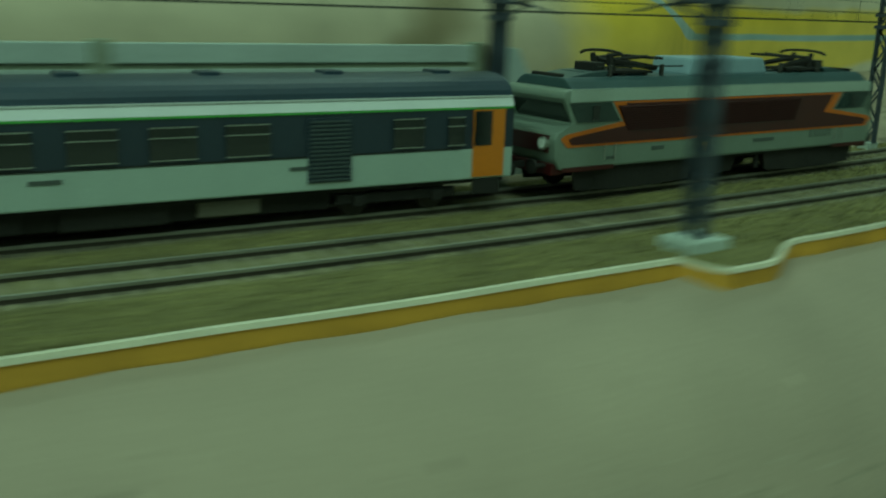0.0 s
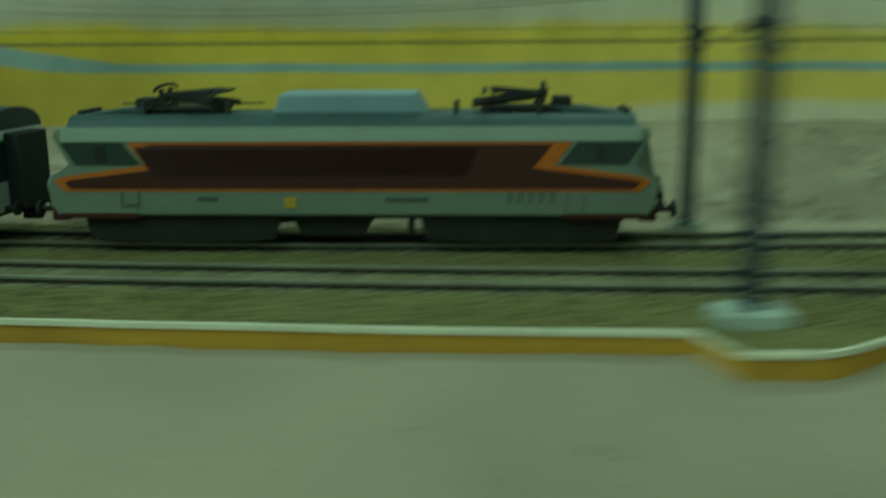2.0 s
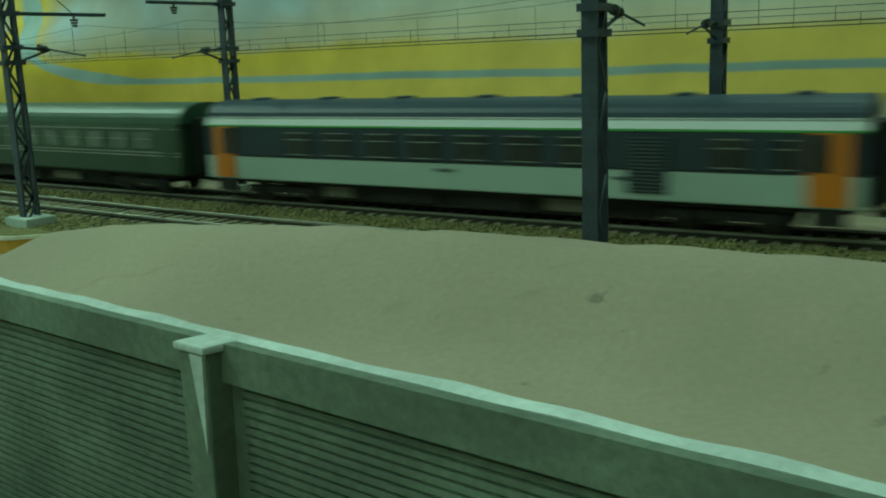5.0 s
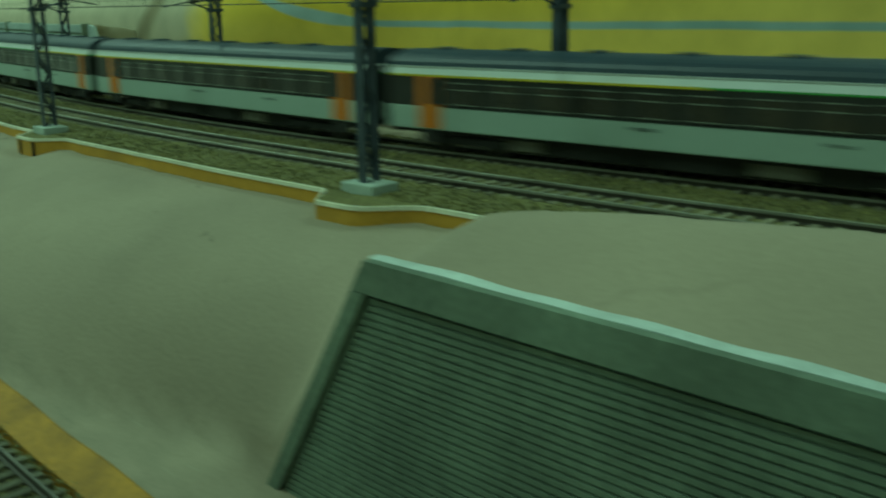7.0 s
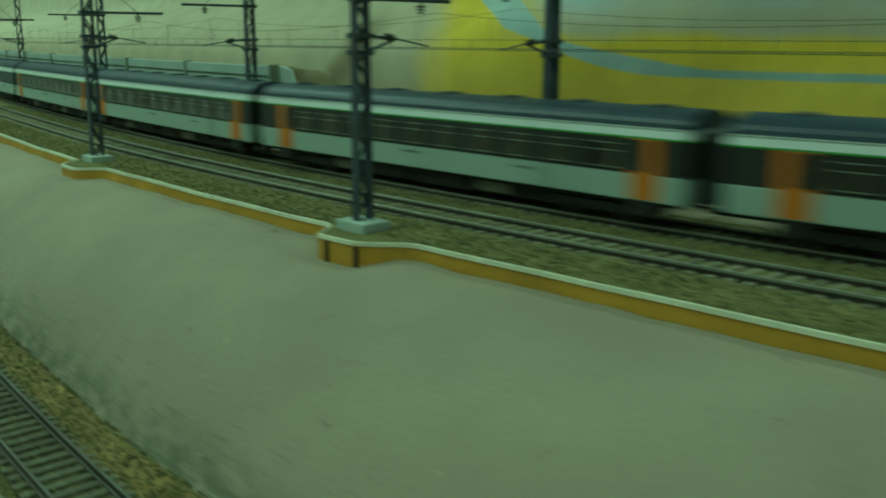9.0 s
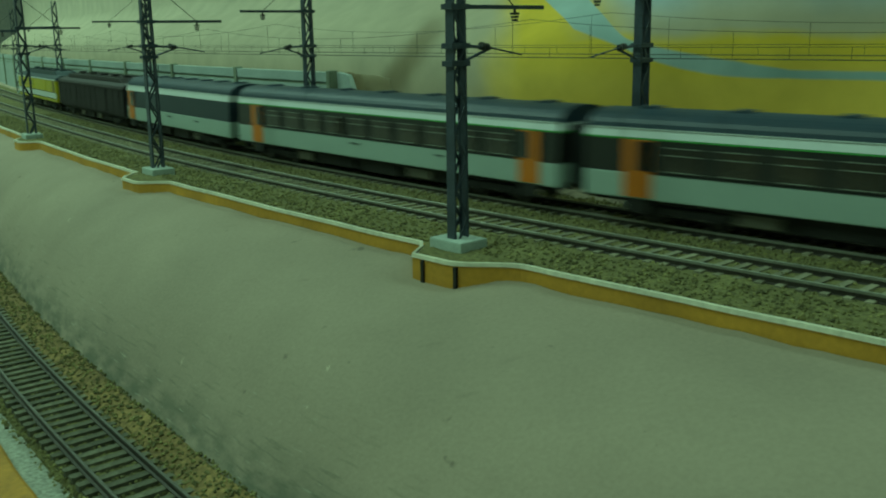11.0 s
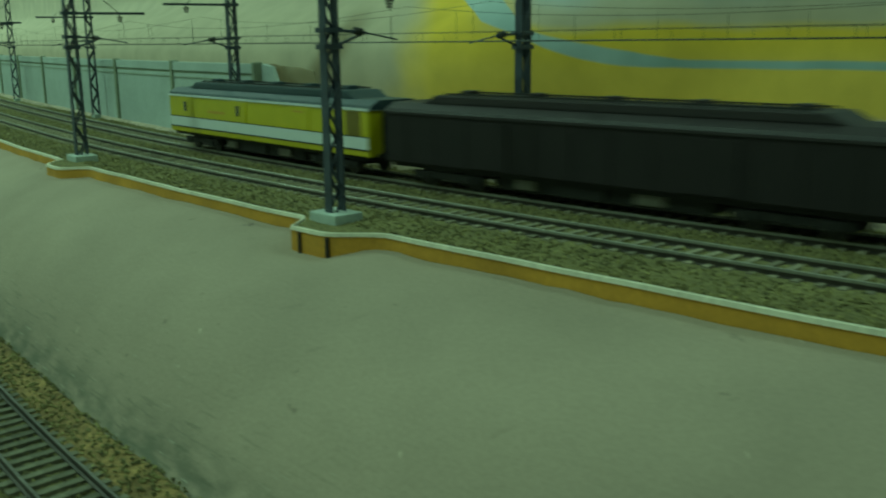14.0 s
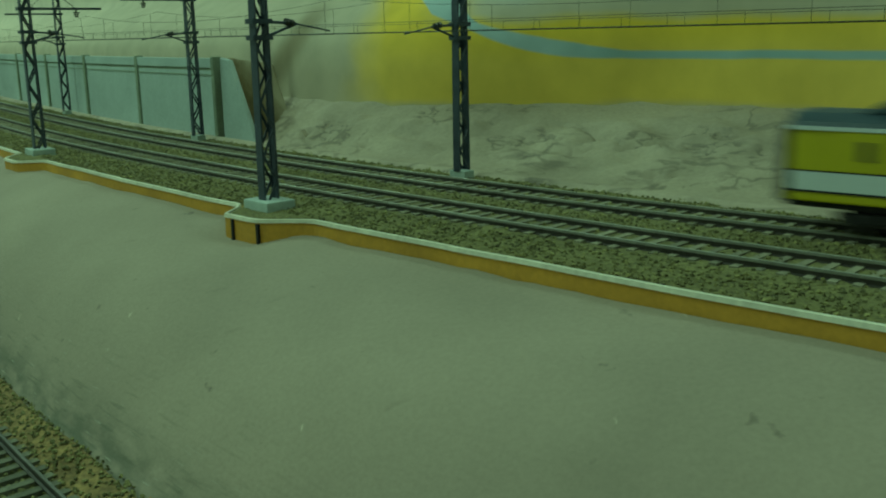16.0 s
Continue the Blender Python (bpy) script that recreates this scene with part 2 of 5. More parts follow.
WALLPAINT = material("room_wall_paint", (0.62, 0.62, 0.55), 0.9, scale=60, stain_scale=3, bump=0.1)
CEILPAINT = material("ceiling_paint", (0.8, 0.8, 0.78), 0.9, scale=60, stain_scale=3, bump=0.1)
FLOORING = material("room_floor_vinyl", (0.25, 0.24, 0.22), 0.5, scale=60, stain_scale=4, bump=0.1)

CARWHITE = material("coach_white", (0.36, 0.46, 0.41), 0.45, grain=0.03, bump=0.03, stain=0.06, stain_scale=60)
CARSTRIPE = material("coach_pale_stripe", (0.62, 0.67, 0.66), 0.4, grain=0.03, bump=0.03, stain=0.05, stain_scale=60)
CARDARK = material("coach_dark_band", (0.017, 0.031, 0.046), 0.45, grain=0.08, bump=0.03, stain=0.1, stain_scale=60)
CARROOF = material("coach_roof", (0.012, 0.033, 0.054), 0.50, grain=0.08, bump=0.05, stain=0.15, stain_scale=50)
CARBLACK = material("coach_black_band", (0.017, 0.017, 0.015), 0.40, grain=0.1, bump=0.03, stain=0.2, stain_scale=60)
GREENLINE = material("green_line", (0.05, 0.36, 0.05), 0.5, bump=0)
ORANGE = material("orange_door", (0.64, 0.18, 0.010), 0.45, grain=0.04, bump=0.03, stain=0.06)
GLASS = material("dark_window", (0.012, 0.016, 0.014), 0.12, grain=0.1, bump=0, coat=0.3)
WARMGLASS = material("brown_tinted_window", (0.030, 0.022, 0.013), 0.14, grain=0.3, bump=0, stain=0.6, stain_scale=45, coat=0.3)
YELLOWLINE = material("yellow_line", (0.60, 0.48, 0.02), 0.5, bump=0)
FRAMELINE = material("window_frame", (0.30, 0.33, 0.28), 0.4, metal=0.4, bump=0)
UNDER = material("underframe_black", (0.014, 0.013, 0.010), 0.8, grain=0.2, stain=0.3)
WHEEL = material("wheel_steel", (0.05, 0.045, 0.04), 0.5, metal=0.5)
TANK = material("pale_tank", (0.13, 0.12, 0.09), 0.6)
BELLOWS = material("rubber_bellows", (0.012, 0.013, 0.014), 0.8)
LOUVRE = material("louvre_grey", (0.050, 0.072, 0.075), 0.5, bump=0)
GREENCAR = material("dark_green_coach", (0.025, 0.055, 0.030), 0.4, grain=0.06, bump=0.03, stain=0.1)
PALEGLASS = material("green_coach_window", (0.10, 0.13, 0.10), 0.2, grain=0.2, bump=0, stain=0.4, stain_scale=80)
DARKSLEEPER = material("dark_sleeper_wood", (0.125, 0.120, 0.078), 0.9, grain=0.3, scale=500, bump=0.4, stain=0.3, stain_scale=150)
GREENROOF = material("green_coach_roof", (0.022, 0.075, 0.040), 0.4, grain=0.08, bump=0.05, stain=0.15)
BROWNCAR = material("dark_brown_van", (0.010, 0.006, 0.006), 0.8, grain=0.1, bump=0.1, stain=0.2)
BROWNROOF = material("brown_van_roof", (0.018, 0.013, 0.014), 0.6, grain=0.1, bump=0.1, stain=0.2)
YELLOW = material("yellow_van", (0.49, 0.42, 0.006), 0.45, grain=0.04, bump=0.03, stain=0.08, stain_scale=70)
VANROOF = material("van_blue_roof", (0.024, 0.050, 0.062), 0.5, grain=0.1, stain=0.15)
LOCOGREY = material("loco_pale_grey", (0.170, 0.222, 0.180), 0.4, grain=0.04, bump=0.03, stain=0.08, stain_scale=60)
LOCOROOF = material("loco_roof_grey", (0.035, 0.075, 0.080), 0.5, grain=0.1, bump=0.1, stain=0.15)
LOCOHUMP = material("loco_roof_hood", (0.22, 0.33, 0.39), 0.5, grain=0.05, bump=0.05, stain=0.1)
LOCOTRIM = material("loco_pale_cornice", (0.34, 0.42, 0.37), 0.35, grain=0.04, bump=0.03, stain=0.06)
LOCORED = material("loco_dark_red", (0.055, 0.006, 0.006), 0.3, grain=0.04, bump=0.03, stain=0.08)
LOCOMAROON = material("loco_maroon_louvre", (0.058, 0.014, 0.013), 0.30, metal=0.4, grain=0.04, bump=0.03, stain=0.08)
LOCOORANGE = material("loco_orange_line", (0.58, 0.13, 0.008), 0.45, bump=0)
CABGLASS = material("green_cab_glass", (0.016, 0.036, 0.031), 0.15, grain=0.1, bump=0, coat=0.3)
LAMPGLASS = material("headlamp_glass", (0.8, 0.85, 0.8), 0.1, bump=0)
MARK = material("dark_lettering", (0.07, 0.09, 0.08), 0.6, bump=0)
# van's end door colour, with the shadow on it painted in
VANDOOR = material("shadowed_ochre_door", (0.17, 0.125, 0.010), 0.5, grain=0.1, bump=0.05, stain=0.2)
BADGE = material("yellow_badge", (0.50, 0.30, 0.03), 0.5, bump=0)


def mural_material():
    """Painted backdrop: plaster below, a yellow field with a pale blue river, cream and a pale sky above. u along, v up, in metres."""
    m = bpy.data.materials.new("painted_backdrop")
    m.use_nodes = True
    n, l = m.node_tree.nodes, m.node_tree.links
    b = n["Principled BSDF"]
    b.inputs["Roughness"].default_value = 0.9
    uv, sep = n.new("ShaderNodeUVMap"), n.new("ShaderNodeSeparateXYZ")
    wob, grain = n.new("ShaderNodeTexNoise"), n.new("ShaderNodeTexNoise")
    wob.inputs["Scale"].default_value, wob.inputs["Detail"].default_value = 9, 3
    grain.inputs["Scale"].default_value, grain.inputs["Detail"].default_value = 40, 6
    l.new(uv.outputs["UV"], sep.inputs[0])
    l.new(uv.outputs["UV"], wob.inputs["Vector"])
    where = n.new("ShaderNodeTexCoord")
    l.new(where.outputs["Object"], grain.inputs["Vector"])

    def math_(op, a, c=None, d=None):
        k = n.new("ShaderNodeMath")
        k.operation = op
        for i, v in enumerate((a, c, d)):
            if v is None:
                continue
            if isinstance(v, (int, float)):
                k.inputs[i].default_value = v
            else:
                l.new(v, k.inputs[i])
        return k.outputs[0]

    def step(x, a, c):
        k = n.new("ShaderNodeMapRange")
        k.interpolation_type = "SMOOTHSTEP"
        k.inputs["From Min"].default_value, k.inputs["From Max"].default_value = a, c
        l.new(x, k.inputs["Value"])
        return k.outputs["Result"]

    s, z = sep.outputs["X"], sep.outputs["Y"]
    w = math_("SUBTRACT", wob.outputs["Fac"], 0.5)
    zz = math_("MULTIPLY_ADD", w, 0.020, z)
    ss = math_("MULTIPLY_ADD", w, 0.12, s)
    # the river: level to the right, broadening and turning up at its western bend
    bend = math_("MAXIMUM", math_("SUBTRACT", -0.012, s), 0.0)
    b2 = math_("MULTIPLY", bend, bend)
    zr = math_("MULTIPLY_ADD", w, 0.005, z)
    steep = math_("MULTIPLY", math_("MAXIMUM", math_("SUBTRACT", bend, 0.156), 0.0), 0.7)
    lower = math_("ADD", math_("MULTIPLY_ADD", b2, 0.90, 0.0486), steep)
    wide = math_("MAXIMUM", math_("SUBTRACT", bend, 0.115), 0.0)
    upper = math_("ADD", math_("MULTIPLY_ADD", bend, 0.11, 0.0526), math_("MULTIPLY", math_("MULTIPLY", wide, wide), 35.0))
    over = step(math_("SUBTRACT", zr, lower), -0.0008, 0.0008)
    under = step(math_("SUBTRACT", upper, zr), -0.0008, 0.0008)
    river = math_("MULTIPLY", math_("MULTIPLY", over, under), step(s, -0.21, -0.195))
    low, high = step(math_("SUBTRACT", math_("MULTIPLY_ADD", w, 0.014, z), math_("MULTIPLY", step(s, 0.16, 0.30), 0.0095)), 0.0215, 0.0285), math_("SUBTRACT", 1.0, step(zz, 0.065, 0.0725))
    high = math_("MAXIMUM", high, math_("SUBTRACT", 1.0, step(ss, -0.17, -0.11)))
    left = step(ss, -0.245, -0.20)
    right = math_("SUBTRACT", 1.0, step(ss, 1.3, 1.5))
    yellow = math_("MULTIPLY", math_("MULTIPLY", low, high), math_("MULTIPLY", left, right))
    near = step(math_("MULTIPLY_ADD", w, 0.2, s), -0.13, -0.08)
    sky = math_("MULTIPLY", step(math_("MULTIPLY_ADD", w, 0.03, z), 0.074, 0.092), near)

    def mix(f, a, c):
        k = n.new("ShaderNodeMix")
        k.data_type = "RGBA"
        l.new(f, k.inputs["Factor"])
        for i, v in ((6, a), (7, c)):
            if isinstance(v, tuple):
                k.inputs[i].default_value = (*v, 1)
            else:
                l.new(v, k.inputs[i])
        return k.outputs[2]

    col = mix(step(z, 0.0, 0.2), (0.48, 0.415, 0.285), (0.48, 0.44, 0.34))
    # plaster lightened to the right: missing light put into the paint
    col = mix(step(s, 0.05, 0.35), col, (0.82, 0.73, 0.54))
    patch = n.new("ShaderNodeTexNoise")
    patch.inputs["Scale"].default_value, patch.inputs["Detail"].default_value = 7, 2
    l.new(uv.outputs["UV"], patch.inputs["Vector"])
    cloud = step(patch.outputs["Fac"], 0.42, 0.60)
    # the sky colour takes up the same added brightness to the right
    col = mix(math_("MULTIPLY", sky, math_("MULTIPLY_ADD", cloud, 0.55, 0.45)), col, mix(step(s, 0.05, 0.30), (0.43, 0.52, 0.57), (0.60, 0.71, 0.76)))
    tone = mix(step(zz, 0.045, 0.066), (0.74, 0.53, 0.085), (0.74, 0.52, 0.045))
    # yellow field lightened rightwards too, brightness held in the colour
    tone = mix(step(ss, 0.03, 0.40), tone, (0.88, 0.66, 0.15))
    col = mix(yellow, col, tone)
    # brown smear above the end of the fence
    lean = math_("MULTIPLY_ADD", math_("SUBTRACT", z, 0.055), -1.1, math_("MULTIPLY_ADD", w, 0.05, s))
    smear = math_("MULTIPLY", step(lean, -0.345, -0.322), math_("SUBTRACT", 1.0, step(lean, -0.318, -0.288)))
    smear = math_("MULTIPLY", smear, math_("SUBTRACT", 1.0, step(zz, 0.058, 0.088)))
    col = mix(math_("MULTIPLY", smear, 0.85), col, (0.20, 0.16, 0.085))
    col = mix(river, col, mix(step(wob.outputs["Fac"], 0.35, 0.65), (0.27, 0.40, 0.40), (0.38, 0.50, 0.50)))
    shade = n.new("ShaderNodeVectorMath")
    shade.operation = "SCALE"
    ramp = n.new("ShaderNodeMapRange")
    ramp.inputs["From Min"].default_value, ramp.inputs["From Max"].default_value = 0.2, 0.8
    ramp.inputs["To Min"].default_value, ramp.inputs["To Max"].default_value = 0.84, 1.15
    l.new(grain.outputs["Fac"], ramp.inputs["Value"])
    l.new(col, shade.inputs[0])
    l.new(ramp.outputs["Result"], shade.inputs["Scale"])
    l.new(shade.outputs[0], b.inputs["Base Color"])
    bp = n.new("ShaderNodeBump")
    bp.inputs["Strength"].default_value, bp.inputs["Distance"].default_value = 0.25, 0.002
    l.new(grain.outputs["Fac"], bp.inputs["Height"])
    l.new(bp.outputs["Normal"], b.inputs["Normal"])
    return m


MURAL = mural_material()


# ---- mesh helpers ----
def mesh_of(name, bm, mats, shade=False):
    me = bpy.data.meshes.new(name)
    bmesh.ops.recalc_face_normals(bm, faces=bm.faces)
    bm.to_mesh(me)
    bm.free()
    for m in mats if isinstance(mats, (list, tuple)) else [mats]:
        me.materials.append(m)
    if shade:
        for p in me.polygons:
            p.use_smooth = True
    return me


def part(name, bm, mats, parent=None, label="", m=None, shade=False):
    ob = new(name, mesh_of(name, bm, mats, shade))
    if parent is not None:
        ob.parent = parent
    if m is not None:
        ob.matrix_basis = m
    return tagged(ob, label)


def empty(name, m=None):
    ob = new(name)
    ob.empty_display_size = 0.01
    if m is not None:
        ob.matrix_basis = m
    return ob


def box(x0, x1, y0, y1, z0, z1, bm=None, bevel=0.0):
    bm = bm or bmesh.new()
    vs = [bm.verts.new((x, y, z)) for x in (x0, x1) for y in (y0, y1) for z in (z0, z1)]
    fs = [bm.faces.new([vs[i] for i in q]) for q in ((0, 1, 3, 2), (4, 6, 7, 5), (0, 4, 5, 1), (2, 3, 7, 6), (0, 2, 6, 4), (1, 5, 7, 3))]
    if bevel:
        es = list({e for f in fs for e in f.edges})
        bmesh.ops.bevel(bm, geom=es, offset=bevel, segments=2, affect="EDGES", profile=0.6)
    return bm


def prism(profile, a, b, axis="y", bm=None, bevel=0.0):
    """A closed outline pushed from a to b along an axis. Outline points are the other two coordinates in order."""
    bm = bm or bmesh.new()
    put = {"x": lambda p, t: (t, p[0], p[1]), "y": lambda p, t: (p[0], t, p[1]), "z": lambda p, t: (p[0], p[1], t)}[axis]
    lo, hi = [[bm.verts.new(put(p, t)) for p in profile] for t in (a, b)]
    fs = [bm.faces.new(lo), bm.faces.new(hi[::-1])]
    k = len(profile)
    fs += [bm.faces.new((lo[i], lo[(i + 1) % k], hi[(i + 1) % k], hi[i])) for i in range(k)]
    if bevel:
        bmesh.ops.bevel(bm, geom=list({e for f in fs for e in f.edges}), offset=bevel, segments=2, affect="EDGES", profile=0.6)
    return bm


def rod(p, q, r, bm=None, sides=6, r2=None):
    bm = bm or bmesh.new()
    p, q = Vector(p), Vector(q)
    w = (q - p).normalized()
    u = w.orthogonal().normalized()
    v = w.cross(u)
    rings = [[bm.verts.new(c + (u * math.cos(6.28318 * k / sides) + v * math.sin(6.28318 * k / sides)) * rr) for k in range(sides)] for c, rr in ((p, r), (q, r2 or r))]
    for k in range(sides):
        bm.faces.new((rings[0][k], rings[0][(k + 1) % sides], rings[1][(k + 1) % sides], rings[1][k]))
    bm.faces.new(rings[0][::-1])
    bm.faces.new(rings[1])
    return bm


def sweep(profile, s0, s1, step, r, z, r_of=None):
    """An outline (out, up) carried along the curve at radius r."""
    bm = bmesh.new()
    k = max(1, round((s1 - s0) / step))
    rings = []
    for i in range(k + 1):
        s = s0 + (s1 - s0) * i / k
        rr = r_of(s) if r_of else r
        rings.append([bm.verts.new(at(s, rr + o, z + u)) for o, u in profile])
    n = len(profile)
    for a, b in zip(rings, rings[1:]):
        for j in range(n):
            bm.faces.new((a[j], a[(j + 1) % n], b[(j + 1) % n], b[j]))
    bm.faces.new(rings[0])
    bm.faces.new(rings[-1][::-1])
    return bm


def sheet(name, ss, rs, height, mat, kind="structure", label="", category=""):
    """A ground surface over the grid of s and r values."""
    verts = [at(s, r, height(s, r)) for s in ss for r in rs]
    n = len(rs)
    faces = [(i * n + j, i * n + j + 1, (i + 1) * n + j + 1, (i + 1) * n + j) for i in range(len(ss) - 1) for j in range(n - 1)]
    me = bpy.data.meshes.new(name)
    me.from_pydata(verts, [], faces)
    me.materials.append(mat)
    for p in me.polygons:
        p.use_smooth = True
    me.update()
    return tagged(new(name, me), label, category, kind=kind)


def steps(a, b, d):
    k = max(1, round((b - a) / d))
    return [a + (b - a) * i / k for i in range(k + 1)]


def along(fine):
    return steps(S0, -1.2, 0.05) + steps(-1.2 + fine, 1.3, fine) + steps(1.35, S1, 0.05)


def bumps(s, r, size, height):
    return noise.noise(Vector((s / size, r / size, 3.7))) * height


# ---- the room ----
def room():
    x0, x1, y0, y1, z0, z1 = -3.4, 5.2, -1.6, 5.4, -0.95, 1.75
    for name, b_, m in (("floor", (x0, x1, y0, y1, z0 - 0.1, z0), FLOORING), ("ceiling", (x0, x1, y0, y1, z1, z1 + 0.1), CEILPAINT),
                        ("wall_west", (x0 - 0.1, x0, y0, y1, z0, z1), WALLPAINT), ("wall_east", (x1, x1 + 0.1, y0, y1, z0, z1), WALLPAINT),
                        ("wall_south", (x0, x1, y0 - 0.1, y0, z0, z1), WALLPAINT), ("wall_north", (x0, x1, y1, y1 + 0.1, z0, z1), WALLPAINT)):
        tagged(part(name, box(*b_), m), kind="structure")
    # unseen lamps, added and placed to light the layout
    for (x, y, turn), share in zip(TUBES, SHARES):
        m = pose(x, y, z1, 0, 0, turn)
        light = tagged(empty("ceiling_light", m), "assumed white fluorescent tube fitting on the ceiling, out of view", "ceiling light", "ceiling lights")
        part("housing", box(-0.65, 0.65, -0.07, 0.07, -0.05, 0, bevel=0.008), CEILPAINT, light)
        lamp = bpy.data.lights.new("added_tube_light", "AREA")
        lamp.shape, lamp.size, lamp.size_y = "RECTANGLE", 1.25, 0.16
        lamp.energy, lamp.color = TUBE_POWER * share, TUBE_COLOUR
        new("added_tube_light", lamp).matrix_basis = m @ pose(0, 0, -0.062)


room()


# ---- ground ----
MASTS_NEAR = [(-1.01, 3.1640), (-0.758, 3.1640), (-0.5060, 3.1650), (-0.2495, 3.1588), (0.0, 3.1618), (0.2478, 3.1578), (0.4905, 3.1640), (0.741, 3.1600), (0.989, 3.1600)]
MASTS_FAR = [(-1.20, 3.060), (-0.8874, 3.0595), (-0.5585, 3.0560), (-0.2495, 3.0608), (0.0015, 3.0605), (0.2530, 3.0545), (0.4865, 3.0540), (0.747, 3.0540), (0.994, 3.0540)]
PANEL_A = Vector((-0.3656, 0.6130, 0))
PANEL_DIR = Vector((0.8345, -0.5511, 0)).normalized()
WALL_TOP, WALL_LOW = 0.0046, -0.0715


def foot(s):
    return 3.2523 + (0.037 if s > 0 else 0.070) * min(1.2, max(-0.45, s))


def panel_radius(s):
    """Where the line of the retaining wall lies at s."""
    d = max(-0.35, (at(s, 3.240) - PANEL_A).dot(PANEL_DIR))
    q = PANEL_A + PANEL_DIR * d
    return Vector((q.x - CX, q.y - CY)).length


def slope_height(s, r, behind):
    """The plaster slope below the kerb, and the plateau held by the retaining wall that buries the kerb further along."""
    k = min(1.0, max(0.0, (r - R_KERB) / (foot(s) - 0.027 * smooth(0.16, 0.285, s) - R_KERB)))
    low = -0.0050 - 0.0154 * k - 0.043 * k ** 3.2
    for m, _ in MASTS_NEAR:
        low -= (0.0028 if m == 0 else -0.0006) * smooth(-0.018, -0.006, s - m) * (1 - smooth(0.012, 0.026, s - m)) * (1 - smooth(R_KERB + 0.012, R_KERB + 0.026, r))
    crest = 0.0080 + 0.0125 * smooth(0.26, 0.47, s)
    hump = smooth(3.142, 3.200, r) * (1 - 0.85 * smooth(3.200, 3.240, r))
    top = 0.0015 + (crest - 0.0015) * hump
    near = min(1.0, max(0.0, (r - R_KERB) / (3.238 - R_KERB)))
    a, b = 0.292 - 0.009 * near, 0.338 - 0.010 * near
    w = min(1.0, max(0.0, (s - a) / (b - a))) * (0.6 + 0.4 * near) + (0.4 - 0.4 * near) * smooth(a, b, s)
    if behind:
        h = low * (1 - w) + top * w
    else:
        cut = smooth(0.272, 0.286, s)
        h = low * (1 - cut) - 0.0670 * cut
    return h + bumps(s, r, 0.06, 0.0010) + bumps(s + 9, r, 0.014, 0.0007) + bumps(s + 3, r, 0.006, 0.0003) + smooth(0.6, 0.95, k) * bumps(s + 1, r, 0.011, 0.0004)


def plaster():
    ss = along(0.007)
    n0, n1 = 24, 8
    n = n0 + n1
    verts = []
    for s in ss:
        inner = R_KERB + 0.0009 - 0.0245 * smooth(0.300, 0.355, s)
        split = panel_radius(s) - 0.0015 if s > 0.1 else 3.230
        outer = max(foot(s) + 0.004, split + 0.006)
        for i in range(n0):
            r = inner + (split - inner) * i / (n0 - 1)
            verts.append(at(s, r, slope_height(s, r, True)))
        for i in range(n1):
            r = split + 0.0004 + (outer - split - 0.0004) * i / (n1 - 1)
            verts.append(at(s, r, slope_height(s, r, False)))
    faces = [(i * n + j, i * n + j + 1, (i + 1) * n + j + 1, (i + 1) * n + j) for i in range(len(ss) - 1) for j in range(n - 1)]
    me = bpy.data.meshes.new("sand_slope")
    me.from_pydata(verts, [], faces)
    uv = me.uv_layers.new(name="UVMap")
    for loop in me.loops:
        i, k = divmod(loop.vertex_index, n)
        s = ss[i]
        p = me.vertices[loop.vertex_index].co
        down = Vector((p.x - CX, p.y - CY)).length if s >= S_EASE else R_KERB + 0.0027 * k
        uv.data[loop.index].uv = (s, min(0.004, down - foot(s) - max(0.0, p.z + 0.0634)))
    me.materials.append(PLASTER)
    for p in me.polygons:
        p.use_smooth = True
    tagged(new("sand_slope", me), "smooth sand-coloured plaster slope below the railway", kind="structure")


plaster()


def hill_height(s, r):
    k = (3.043 - r) / (3.043 - back_r(s, 0.03))
    h = -0.0005 + 0.0285 * max(0, k) ** 1.1
    rough = smooth(0.05, 0.25, k) * (1 - 0.7 * smooth(0.6, 1.0, k))
    lump = noise.noise(Vector((s / 0.022, r / 0.012, 1.1))) * 0.0042
    fold = noise.noise(Vector((s / 0.024 + 0.6 * noise.noise(Vector((s / 0.008, r / 0.008, 8))), r / 0.010, 4.4)))
    crack = -0.0060 * max(0.0, 1 - abs(fold) / 0.12) * smooth(-0.05, 0.2, noise.noise(Vector((s / 0.05, r / 0.03, 6.2)))) * (1 - smooth(0.55, 0.8, k))
    return h + rough * (lump + crack + bumps(s, r + 5, 0.006, 0.0012)) + bumps(s, r, 0.004, 0.0004)


def bank():
    ss, n = along(0.003), 61
    verts = []
    for s in ss:
        r0, r1 = 3.0565, back_r(s, 0.03) - 0.002
        for i in range(n):
            r = r0 + (r1 - r0) * i / (n - 1)
            verts.append(at(s, r, hill_height(s, r) + 0.0022 * smooth(3.0565, 3.050, r) * (1 - smooth(3.050, 3.035, r))))
    me = bpy.data.meshes.new("rear_bank")
    me.from_pydata(verts, [], [(i * n + j, i * n + j + 1, (i + 1) * n + j + 1, (i + 1) * n + j) for i in range(len(ss) - 1) for j in range(n - 1)])
    me.materials.append(BANK)
    for p in me.polygons:
        p.use_smooth = True
    tagged(new("rear_bank", me), "rough sand-coloured plaster bank behind the tracks", kind="structure")


bank()
sheet("lower_ground", along(0.02), [3.215 + 0.50 * i / 40 for i in range(41)],
      lambda s, r: -0.068 + bumps(s, r, 0.02, 0.001), GREY_GRAVEL, label="grey gravel ground beside the lower track")


